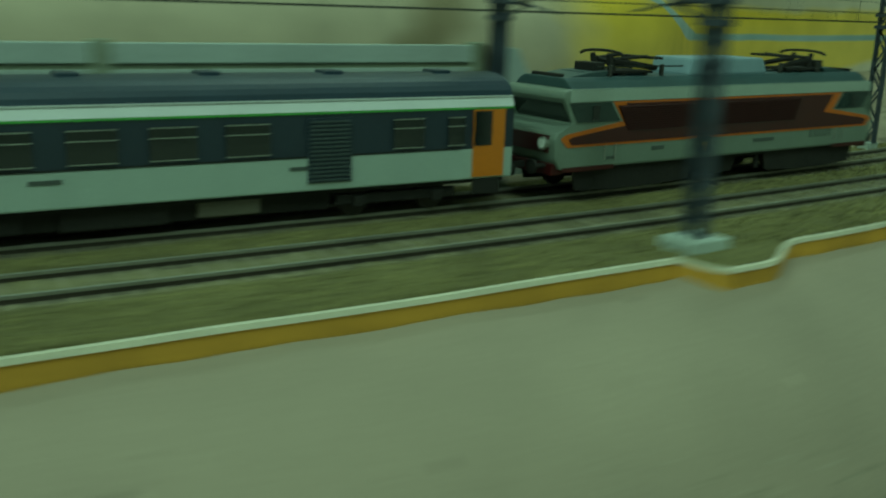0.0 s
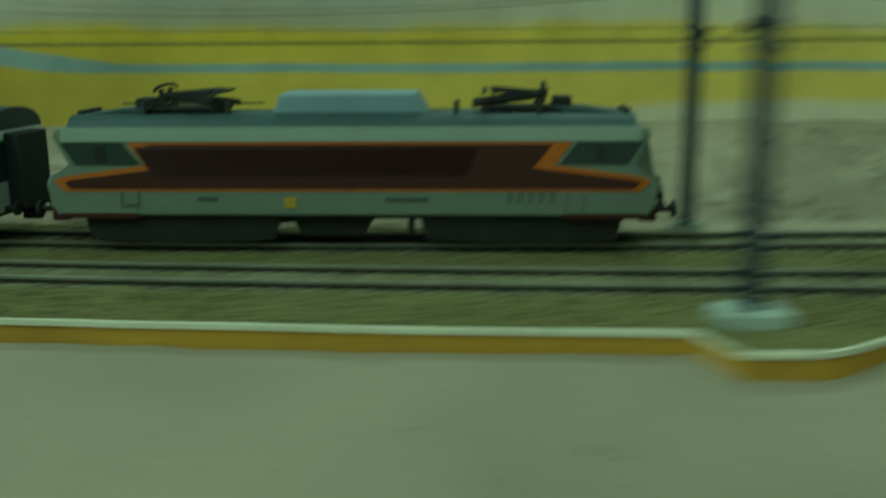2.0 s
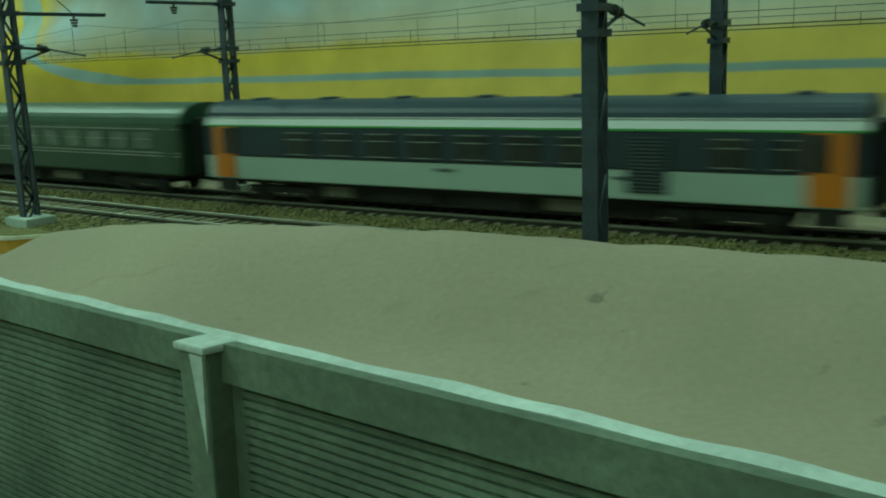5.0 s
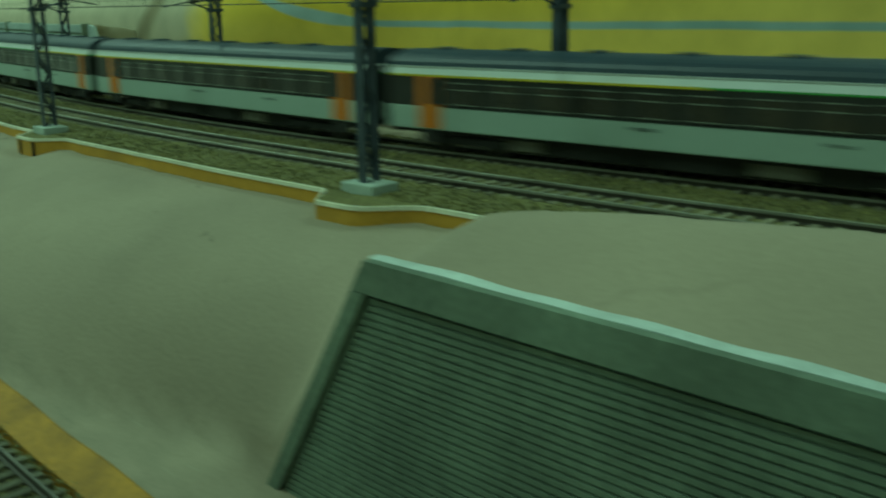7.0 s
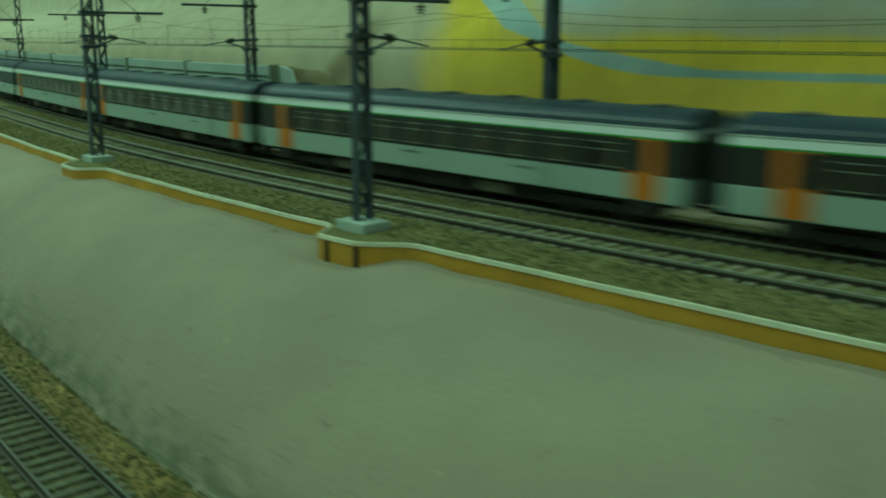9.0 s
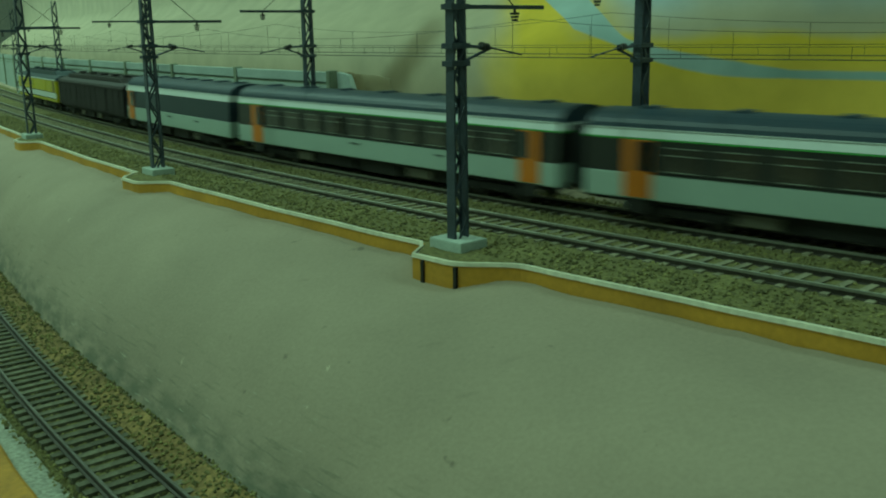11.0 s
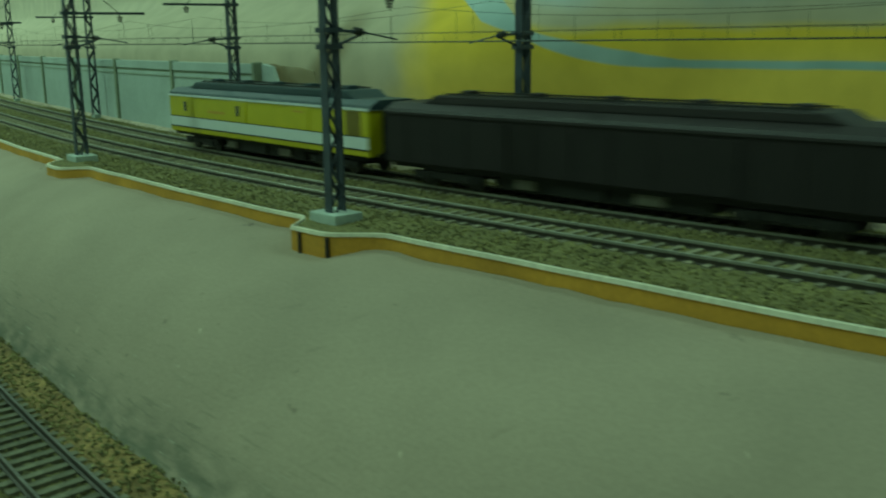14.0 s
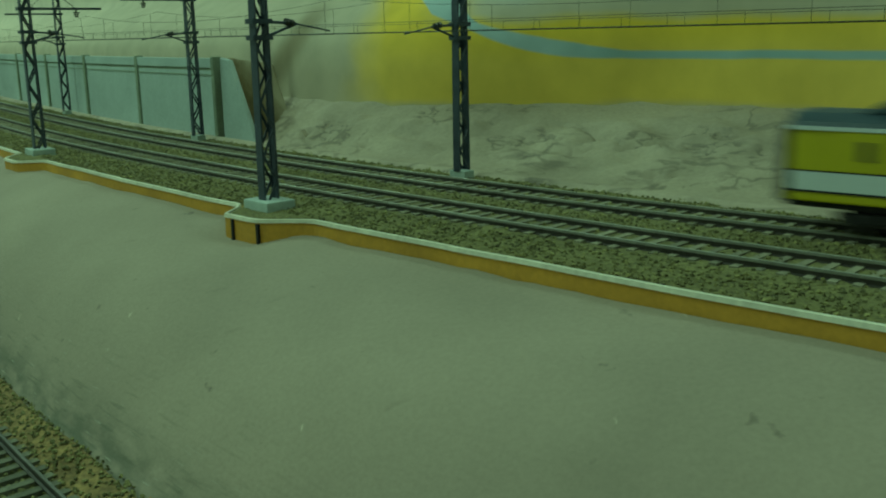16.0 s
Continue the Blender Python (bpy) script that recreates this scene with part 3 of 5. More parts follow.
def backdrop():
    ss = along(0.02)
    zs = [-0.02, 0.0, 0.02, 0.04, 0.055, 0.065, 0.075, 0.085, 0.095, 0.11, 0.16, 0.22]
    n = len(zs)
    verts = [at(s, back_r(s, z), z) for s in ss for z in zs]
    me = bpy.data.meshes.new("backdrop")
    me.from_pydata(verts, [], [(i * n + j, i * n + j + 1, (i + 1) * n + j + 1, (i + 1) * n + j) for i in range(len(ss) - 1) for j in range(n - 1)])
    uv = me.uv_layers.new(name="UVMap")
    where = [(s - 1.25 * (back_r(s, z) - 2.9285), z) for s in ss for z in zs]
    for loop in me.loops:
        uv.data[loop.index].uv = where[loop.vertex_index]
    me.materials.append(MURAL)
    for p in me.polygons:
        p.use_smooth = True
    ob = tagged(new("backdrop", me), "painted backdrop of a yellow field and a pale blue river", "backdrop", kind="structure")
    board = ob.modifiers.new("board", "SOLIDIFY")
    board.thickness, board.offset = 0.012, 0


backdrop()


# ---- kerb: ochre wall with a white edge, stepping out round each mast ----
def kerb_radius(s):
    r = R_KERB
    for m, _ in MASTS_NEAR:
        d = s - m
        r += 0.0108 * smooth(-0.0120, -0.0080, d) * (1 - smooth(0.010, 0.036, d))
    return r


def kerb_dip(s):
    """The edge drops a little where it steps out."""
    return -0.12 * (kerb_radius(s) - R_KERB)


KERB_END = 0.342


def bed_height(s, r):
    return 0.0001 + bumps(s, r, 0.006, 0.0006) + bumps(s, r, 0.0028, 0.0005)


def track_bed():
    ss, n = along(0.005), 44
    verts = []
    for s in ss:
        outer = (kerb_radius(s) if s < KERB_END else R_KERB) - 0.0010
        for i in range(n):
            r = 3.0430 + (outer - 3.0430) * i / (n - 1)
            verts.append(at(s, r, bed_height(s, r) - 0.0010 * smooth(outer - 0.004, outer, r)))
    me = bpy.data.meshes.new("track_bed")
    me.from_pydata(verts, [], [(i * n + j, i * n + j + 1, (i + 1) * n + j + 1, (i + 1) * n + j) for i in range(len(ss) - 1) for j in range(n - 1)])
    me.materials.append(BALLAST)
    for p in me.polygons:
        p.use_smooth = True
    tagged(new("track_bed", me), "olive-brown gravel ballast bed under two tracks", kind="structure")


track_bed()
KS = steps(S0, -1.0, 0.05) + steps(-0.996, KERB_END, 0.004)


def strip(name, profile, mat, label):
    bm = bmesh.new()
    rings = []
    for s in KS:
        wob = noise.noise(Vector((s * 30, 1.3, 0))) * 0.0004
        rings.append([bm.verts.new(at(s, kerb_radius(s) + o, u + wob + (kerb_dip(s) if u > -0.01 else 0))) for o, u in profile])
    n = len(profile)
    for a, b in zip(rings, rings[1:]):
        for j in range(n):
            bm.faces.new((a[j], a[(j + 1) % n], b[(j + 1) % n], b[j]))
    bm.faces.new(rings[0])
    bm.faces.new(rings[-1][::-1])
    return tagged(part(name, bm, mat), label, kind="structure")


strip("kerb_wall", [(-0.0022, -0.020), (0.0006, -0.020), (0.0004, -0.0008), (-0.0022, -0.0008)], OCHRE, "low ochre-painted retaining wall beside the track")
strip("kerb_edging", [(-0.0011, -0.0008), (0.0009, -0.0008), (0.0007, 0.0005), (-0.0008, 0.0005)], WHITE_EDGE, "cream-white edging on the low ochre wall")
for d in (-0.0010, 0.0140):
    tagged(part("kerb_joint", box(-0.0007, 0.0007, -0.0006, 0.0006, -0.018, -0.0022), UNDER, None, m=frame_at(d, kerb_radius(d) + 0.0006)),
           "dark vertical joint in the ochre wall", kind="structure")


# ---- track ----
def track(name, r, z, s0, s1, label, r_of=None, fine=0.02, head_mat=None):
    thing = tagged(empty(name), label, "railway track", kind="structure")
    h = GAUGE / 2
    for side in (-1, 1):
        web = [(-0.0011, -0.0030), (0.0011, -0.0030), (0.0011, -0.0026), (0.00035, -0.0022), (0.00035, -0.0009), (-0.00035, -0.0009), (-0.00035, -0.0022), (-0.0011, -0.0026)]
        head = [(-0.0005, -0.0009), (0.0005, -0.0009), (0.0005, -0.0001), (0.00035, 0), (-0.00035, 0), (-0.0005, -0.0001)]
        f = (lambda s, o=side * h: r_of(s) + o) if r_of else None
        rail = part("rail", sweep(web, s0, s1, fine, r + side * h, z, f), RAIL, thing)
        part("rail_head", sweep(head, s0, s1, fine, r + side * h, z, f), head_mat or RAIL_HEAD, rail, "worn rail head")
    return thing


LOWER_Z = -0.0605


def lower_r(s):
    return 3.2752 + 0.070 * min(1.2, max(-1.2, s))


near_track = track("near_track", R_NEAR, RAIL_TOP, S0, S1, "model railway track on timber sleepers")
far_track = track("far_track", 0, RAIL_TOP, S0, S1, "model railway track on timber sleepers beside the bank", r_of=far_r)
low_track = track("lower_track", 0, LOWER_Z, -1.6, 1.6, "lower model railway track on closely laid sleepers", r_of=lower_r, head_mat=RUSTY_HEAD)


# ---- catenary masts ----
def lattice_mast(height, arm_z, arm, hook, hang, foot_block=True):
    """A mast of two channels laced with flat bars; x along the track, y towards the rails."""
    mast = empty("catenary_mast")
    w0, w1, d0 = 0.0034, 0.0026, 0.0020
    for sx in (-1, 1):
        a, b, t = w0, w0 - 0.0008, w0 - 0.0004
        c8 = [(a, -d0), (b, -d0), (b, -d0 + 0.0005), (t, -d0 + 0.0005), (t, d0 - 0.0005), (b, d0 - 0.0005), (b, d0), (a, d0)]
        bm = bmesh.new()
        lo = [bm.verts.new((y, sx * x, 0)) for x, y in c8]
        hi = [bm.verts.new((y, sx * x * w1 / w0, height)) for x, y in c8]
        for i in range(8):
            bm.faces.new((lo[i], lo[(i + 1) % 8], hi[(i + 1) % 8], hi[i]))
        bm.faces.new(hi)
        part("channel", bm, STEEL_MAST, mast)
    n = 12
    for sy in (-1, 1):
        for i in range(n):
            a, b = height * i / n, height * (i + 1) / n
            wa, wb = w0 + (w1 - w0) * i / n, w0 + (w1 - w0) * (i + 1) / n
            k = 1 if i % 2 else -1
            p, q = Vector((sy * d0, k * wa * 0.8, a)), Vector((sy * d0, -k * wb * 0.8, b))
            u = Vector((0.0002, 0, 0))
            t = (q - p).normalized().cross(Vector((1, 0, 0))) * 0.00045
            bm = bmesh.new()
            vs = [bm.verts.new(c + o + e) for e in (-u, u) for c, o in ((p, -t), (p, t), (q, t), (q, -t))]
            for f in ((0, 1, 2, 3), (7, 6, 5, 4), (0, 4, 5, 1), (1, 5, 6, 2), (2, 6, 7, 3), (3, 7, 4, 0)):
                bm.faces.new([vs[i_] for i_ in f])
            part("lacing_bar", bm, STEEL_MAST, mast)
    for z in (arm_z, hook, hook - 0.0058):
        part("collar", box(-0.0026, 0.0026, -0.0042, 0.0042, z - 0.0009, z + 0.0009), STEEL_MAST, mast)
    part("top_arm", box(-0.0008, 0.0008, -0.003, arm, arm_z - 0.0007, arm_z + 0.0007, bevel=0.0002), STEEL_MAST, mast)
    for y in (hang,):
        bm = rod((0, y, arm_z), (0, y, arm_z - 0.0022), 0.0005)
        for k in range(3):
            rod((0, y, arm_z - 0.0018 - k * 0.0011), (0, y, arm_z - 0.0026 - k * 0.0011), 0.0017 - 0.0003 * k, bm, 10)
        part("insulator", bm, INSULATOR, mast, "dark ribbed insulator")
    tip = (0, 0.0165, hook - 0.0010)
    part("bracket", rod((0, 0.002, hook), tip, 0.0006), STEEL_MAST, mast)
    part("bracket", rod((0, 0.002, hook - 0.0058), tip, 0.0005), STEEL_MAST, mast)
    bm = rod((0, 0.0115, hook - 0.0002), (0, 0.0130, hook - 0.0004), 0.0014, None, 10)
    rod((0, 0.0140, hook - 0.0007), (0, 0.0150, hook - 0.0008), 0.0014, bm, 10)
    part("insulator", bm, INSULATOR, mast, "dark ribbed insulator")
    part("steady_arm", rod(tip, (0, 0.032, hook - 0.0037), 0.00035), STEEL_MAST, mast)
    part("stay", rod((0, 0.002, arm_z + 0.022), (0, hang, arm_z), 0.0002), WIRE, mast)
    if foot_block:
        part("footing", box(-0.0081, 0.0081, -0.0063, 0.0063, -0.0060, 0.0030, bevel=0.0006), BLOCK, mast, "pale grey-green concrete footing block")
    else:
        part("footing", box(-0.0048, 0.0048, -0.0030, 0.0030, -0.0070, 0.0004, bevel=0.0004), BLOCK, mast, "small pale footing")
    return mast


near_mast = tagged(lattice_mast(0.118, 0.0812, 0.0430, 0.0685, 0.0285), "dark steel lattice catenary mast on a concrete block", "catenary mast", "near row of catenary masts")
far_mast = tagged(lattice_mast(0.112, 0.0840, 0.0430, 0.0640, 0.0290, False), "dark steel lattice catenary mast at the foot of the bank", "catenary mast", "far row of catenary masts")
for i, (s_m, r_m) in enumerate(MASTS_NEAR):
    m = frame_at(s_m, r_m, 0.0005)
    if i == 0:
        near_mast.matrix_basis = m
    else:
        copy_thing(near_mast, m)
for i, (s_m, r_m) in enumerate(MASTS_FAR):
    m = frame_at(s_m, r_m, 0.0032) @ pose(0, 0, 0, 0, 0, 180)
    if i == 0:
        far_mast.matrix_basis = m
    else:
        copy_thing(far_mast, m)


def tube(points, r, sides=5):
    """A thin wire through the points, in one piece."""
    bm, rings = bmesh.new(), []
    for i, p in enumerate(points):
        w = (points[min(i + 1, len(points) - 1)] - points[max(i - 1, 0)]).normalized()
        u = w.cross(Vector((0, 0, 1))).normalized()
        v = w.cross(u)
        rings.append([bm.verts.new(p + (u * math.cos(6.28318 * k / sides) + v * math.sin(6.28318 * k / sides)) * r) for k in range(sides)])
    for a, b in zip(rings, rings[1:]):
        for k in range(sides):
            bm.faces.new((a[k], a[(k + 1) % sides], b[(k + 1) % sides], b[k]))
    bm.faces.new(rings[0])
    bm.faces.new(rings[-1][::-1])
    return bm


def catenary(name, r_of, masts, z_contact, z_carrier, label):
    thing = tagged(empty(name), label, "overhead wire")
    n = 14
    for (a, _), (b, _) in zip(masts, masts[1:]):
        span = b - a
        sag = lambda k: z_carrier - 0.006 * (1 - (2 * k - 1) ** 2)
        row = lambda f: [at(a + span * i / n, r_of(a + span * i / n), f(i / n)) for i in range(n + 1)]
        part("carrier_wire", tube(row(sag), 0.00008), WIRE, thing)
        part("contact_wire", tube(row(lambda k: z_contact), 0.00016), WIRE, thing)
        part("auxiliary_wire", tube(row(lambda k: z_contact + 0.0035), 0.00009), WIRE, thing)
        for i in range(n):
            k = (i + 0.5) / n
            top = sag(k) if i % 3 == 1 else z_contact + 0.0035
            q = a + span * k
            part("dropper", rod(at(q, r_of(q), z_contact), at(q, r_of(q), top), 0.00009, None, 4), WIRE, thing)


catenary("near_overhead_wire", lambda s: R_NEAR, MASTS_NEAR, 0.0642, 0.0775, "thin black overhead wires with droppers above the near track")
catenary("far_overhead_wire", far_r, MASTS_FAR, 0.0642, 0.0800, "thin black overhead wires with droppers above the far track")


# ---- ribbed concrete retaining wall ----
def retaining_wall():
    ang_ = math.degrees(math.atan2(PANEL_DIR.y, PANEL_DIR.x))
    wall = tagged(empty("retaining_wall", pose(PANEL_A.x, PANEL_A.y, 0, 0, 0, ang_)), "ribbed concrete retaining wall, face toned grey-green for shade, coping pale for light", "retaining wall")
    # x along the wall, -y towards the lower track
    pitch, top, low = 0.1340, WALL_TOP, WALL_LOW
    rake = lambda z: (z - top) * 0.62
    count = 6
    for i in range(count):
        x0, x1 = i * pitch - (0.0 if i == 0 else 0.0025), (i + 1) * pitch - 0.0092
        l0 = lambda z: x0 + (rake(z) if i == 0 else 0)
        slab = part("panel", prism([(l0(low), low), (x1, low), (x1, top), (l0(top), top)], 0.0, 0.0030), SHADED_CONCRETE, wall)
        part("frame", prism([(l0(top - 0.0062), top - 0.0062), (x1, top - 0.0062), (x1, top), (l0(top), top)], -0.0022, 0.0002), SHADED_CONCRETE, slab)
        part("lip", prism([(l0(top) + 0.0003, top), (x1, top), (x1, top + 0.0017), (l0(top) + 0.0010, top + 0.0017)], -0.0022, 0.0004), SHADED_CONCRETE, slab)
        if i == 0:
            part("frame", prism([(l0(low), low), (l0(low) + 0.005, low), (l0(top - 0.0064) + 0.005, top - 0.0064), (l0(top - 0.0064), top - 0.0064)], -0.0022, 0.0002), SHADED_CONCRETE, slab)
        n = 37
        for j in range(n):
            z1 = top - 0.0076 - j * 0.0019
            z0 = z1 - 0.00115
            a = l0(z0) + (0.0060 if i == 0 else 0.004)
            part("rib", prism([(a, z0), (x1 - 0.004, z0), (x1 - 0.004, z1), (a + (rake(z1) - rake(z0) if i == 0 else 0), z1)], -0.0006, 0.0004), SHADED_CONCRETE, slab)
        cap_l = l0(top)
        bm, rings = bmesh.new(), []
        for x in steps(cap_l, (i + 1) * pitch - 0.0028 if i < count - 1 else x1, 0.004):
            up = noise.noise(Vector((x * 60, 2.1, 0))) * 0.0007
            out = noise.noise(Vector((x * 45, 7.1, 0))) * 0.0012
            rings.append([bm.verts.new(p) for p in ((x, 0.0005, top), (x, 0.0006, top + 0.0017 + 0.5 * up), (x, 0.0020, top + 0.0020 + up), (x, 0.0042 + out, top + 0.0018 + up), (x, 0.0047 + out, top - 0.002))])
        for a, b in zip(rings, rings[1:]):
            for j in range(5):
                bm.faces.new((a[j], a[(j + 1) % 5], b[(j + 1) % 5], b[j]))
        bm.faces.new(rings[0])
        bm.faces.new(rings[-1][::-1])
        part("coping", bm, LIT_CONCRETE, wall, "uneven concrete coping, pale for its lit top")
        if i < count - 1:
            x = (i + 1) * pitch
            part("pilaster", prism([(x - 0.0094, low), (x - 0.0030, low), (x - 0.0020, top), (x - 0.0106, top)], -0.0058, 0.003, bevel=0.0006), SHADED_CONCRETE, wall)
            # light on the pilaster's upper face, put in as a pale wedge
            part("lit_pilaster_facet", prism([(x - 0.0062, top), (x - 0.0022, top), (x - 0.0030, top - 0.020)], -0.0064, -0.0054), LIT_CONCRETE, wall, "pale wedge standing for the lit face of the pilaster")
            part("pilaster_cap", prism([(x - 0.0112, -0.0066), (x - 0.0016, -0.0066), (x + 0.0002, 0.003), (x - 0.0090, 0.003)], top + 0.0002, top + 0.0019, "z", bevel=0.0006), LIT_CONCRETE, wall, "pilaster cap, pale for its lit top")


retaining_wall()


# ---- painted strips beside the lower track ----
def low_strip(name, mat, off0, off1, s0, s1, z, label):
    ss = steps(s0, s1, 0.01)
    bm = bmesh.new()
    rings = []
    for s in ss:
        w = noise.noise(Vector((s * 25, off0 * 90, 0))) * 0.0016
        r0, r1 = lower_r(s) + off0 + w, lower_r(s) + off1 + w * 0.6
        rings.append([bm.verts.new(at(s, r, zz)) for r, zz in ((r0, z + 0.004), (r0 + 0.001, z + 0.0045), (r1, z), (r1, z - 0.006), (r0, z - 0.006))])
    for a, b in zip(rings, rings[1:]):
        for j in range(5):
            bm.faces.new((a[j], a[(j + 1) % 5], b[(j + 1) % 5], b[j]))
    bm.faces.new(rings[0])
    bm.faces.new(rings[-1][::-1])
    tagged(part(name, bm, mat), label, kind="structure")


low_strip("ochre_edge_strip", DARKENED_OCHRE, -0.0255, -0.0150, 0.072, 1.4, -0.0625, "ochre-painted edge strip at the foot of the slope")
low_strip("ochre_platform_edge", DARKENED_OCHRE, 0.0245, 0.060, -1.4, 1.4, -0.0690, "ochre-painted edge beyond the lower track")
low_strip("gravel_shoulder", SHOULDER, -0.0240, -0.010, -1.5, 0.07, -0.0650, "brown gravel shoulder beside the lower track")


def lower_bed():
    ss, n = along(0.008), 17
    verts = []
    for s in ss:
        for j in range(n):
            o = -0.0155 + 0.031 * j / (n - 1)
            verts.append(at(s, lower_r(s) + o, LOWER_Z - 0.0042 - 0.004 * smooth(0.012, 0.0155, abs(o)) + bumps(s, o, 0.004, 0.0007)))
    faces = [(i * n + j, i * n + j + 1, (i + 1) * n + j + 1, (i + 1) * n + j) for i in range(len(ss) - 1) for j in range(n - 1)]
    me = bpy.data.meshes.new("lower_bed")
    me.from_pydata(verts, [], faces)
    me.materials.append(BALLAST)
    tagged(new("lower_bed", me), "olive-brown gravel bed of the lower track", kind="structure")


lower_bed()


# ---- concrete fence behind the far track ----
def fence():
    r = 3.0450
    thing = tagged(empty("concrete_fence", frame_at(-0.2440, r, 0)), "pale concrete panel fence with olive-grey posts behind the tracks", "fence")
    back = thing.matrix_basis.inverted()
    xs = [-0.2490 - 0.136 * i for i in range(11)]
    for i, (b, a) in enumerate(zip(xs, xs[1:])):
        m = back @ frame_at((a + b) / 2, r, 0)
        half = (b - a) / 2 - 0.002
        slab = part("panel", box(-half, half, -0.0012, 0.0012, -0.003, 0.0432, bevel=0.0003), FENCE, thing, m=m)
        part("slot_rail", box(-half, half, -0.0008, 0.0008, 0.0432, 0.0450), FENCE_POST, slab)
        part("slot_rail", box(-half, half, -0.0017, -0.0011, 0.0402, 0.0408), FENCE_POST, slab)
        part("top_rail", box(-half, half, -0.0018, 0.0018, 0.0450, 0.0512, bevel=0.0004), FENCE, slab)
        part("post", box(-0.0026, 0.0026, -0.0032, 0.0024, -0.004, 0.0522, bevel=0.0005), FENCE_POST, thing, m=back @ frame_at(b, r, 0))
    # sloping end wing and the brown painted corner behind it
    wing = tagged(empty("fence_end_wing", frame_at(-0.2410, r, 0)), "pale sloping end wing of the fence", "fence wing")
    part("slab", prism([(0, -0.004), (0.044, -0.004), (0.012, 0.0500), (0, 0.0515)], -0.0016, 0.0016, bevel=0.0004), FENCE, wing)
    nu, nv = 10, 12
    verts = []
    for back in (0, 1):
        for i in range(nu):
            u = i / (nu - 1)
            for j in range(nv):
                v = j / (nv - 1)
                top = 0.051 - 0.004 * u
                q = at(-0.2405 + 0.004 * u + 0.030 * (1 - v) ** 1.3 - 0.004 * back, 3.0415 - 0.030 * u - 0.003 * back, -0.004 + (top + 0.004) * v + bumps(u * 0.05, v * 0.05, 0.012, 0.0015))
                verts.append(q)
    k = nu * nv
    faces = [(i * nv + j, i * nv + j + 1, (i + 1) * nv + j + 1, (i + 1) * nv + j) for i in range(nu - 1) for j in range(nv - 1)]
    faces += [tuple(k + a for a in f[::-1]) for f in faces]
    for i in range(nu - 1):
        a, b = i * nv + nv - 1, (i + 1) * nv + nv - 1
        faces.append((a, k + a, k + b, b))
    me = bpy.data.meshes.new("plaster_return")
    me.from_pydata(verts, [], faces)
    uv = me.uv_layers.new(name="UVMap")
    for loop in me.loops:
        i, j = divmod(loop.vertex_index % k, nv)
        uv.data[loop.index].uv = (i / (nu - 1), j / (nv - 1))
    me.materials.append(BROWN_ROCK)
    for p in me.polygons:
        p.use_smooth = True
    tagged(new("plaster_return", me), "brown-stained plaster closing the bank behind the fence", kind="structure")


fence()


# ---- rolling stock; x ahead, -y towards the viewer, z = 0 on the rails ----
def side_panel(x0, x1, z0, z1, y, depth=0.0005):
    """A thin plate on each side of a body, on the given side."""
    a, b = (y - depth, y) if y < 0 else (y, y + depth)
    return box(x0, x1, a, b, z0, z1)


def shell(section, x0, x1):
    """A cross-section outline (y, z) carried along the body."""
    return prism(section, x0, x1, "x")


def bogie(thing, x, wheels=2, base=0.027, r=0.0052):
    b = part("bogie", box(x - base / 2 - 0.007, x + base / 2 + 0.007, -0.0128, -0.0112, 0.0042, 0.0075, bevel=0.0005), UNDER, thing)
    part("side_frame", box(x - base / 2 - 0.007, x + base / 2 + 0.007, 0.0112, 0.0128, 0.0042, 0.0075, bevel=0.0005), UNDER, b)
    part("bolster", box(x - 0.004, x + 0.004, -0.0112, 0.0112, 0.004, 0.0095), UNDER, b)
    for k in range(wheels):
        wx = x - base / 2 + base * k / (wheels - 1)
        bm = rod((wx, -0.0093, r), (wx, -0.0076, r), r, None, 20)
        rod((wx, 0.0076, r), (wx, 0.0093, r), r, bm, 20)
        rod((wx, -0.0080, r), (wx, 0.0080, r), 0.0009, bm, 8)
        part("wheelset", bm, WHEEL, b)
        part("axle_box", box(wx - 0.0018, wx + 0.0018, -0.0140, -0.0126, 0.0035, 0.0070, bevel=0.0004), UNDER, b)


def ends(thing, half, z_top=0.036, buffers=True):
    for k in (-1, 1):
        part("gangway", box(*sorted((k * half, k * (half + 0.0058))), -0.0078, 0.0078, 0.0105, z_top, bevel=0.0008), BELLOWS, thing, "black rubber gangway bellows")
        if buffers:
            for y in (-0.0098, 0.0098):
                bm = rod((k * half, y, 0.0112), (k * (half + 0.0035), y, 0.0112), 0.0009, None, 8)
                rod((k * (half + 0.0035), y, 0.0112), (k * (half + 0.0043), y, 0.0112), 0.0022, bm, 12)
                part("buffer", bm, UNDER, thing)
        part("coupling", box(*sorted((k * half, k * (half + 0.006))), -0.0012, 0.0012, 0.0062, 0.0085), UNDER, thing)


def underframe(thing, half, boxes):
    part("solebar", box(-half + 0.002, half - 0.002, -0.0135, 0.0135, 0.0085, 0.0108), UNDER, thing)
    part("floor_gear", box(-half + 0.062, half - 0.062, -0.0110, 0.0110, 0.0030, 0.0086, bevel=0.0005), UNDER, thing, "black equipment under the floor")
    for x0, x1, z0, pale in boxes:
        part("equipment_box", box(x0, x1, -0.0126, 0.0126, z0 - 0.0012, 0.0088, bevel=0.0006), TANK if pale else UNDER, thing, "pale grey tank" if pale else "")


COACH_HALF = 0.1320
W2 = 0.0157


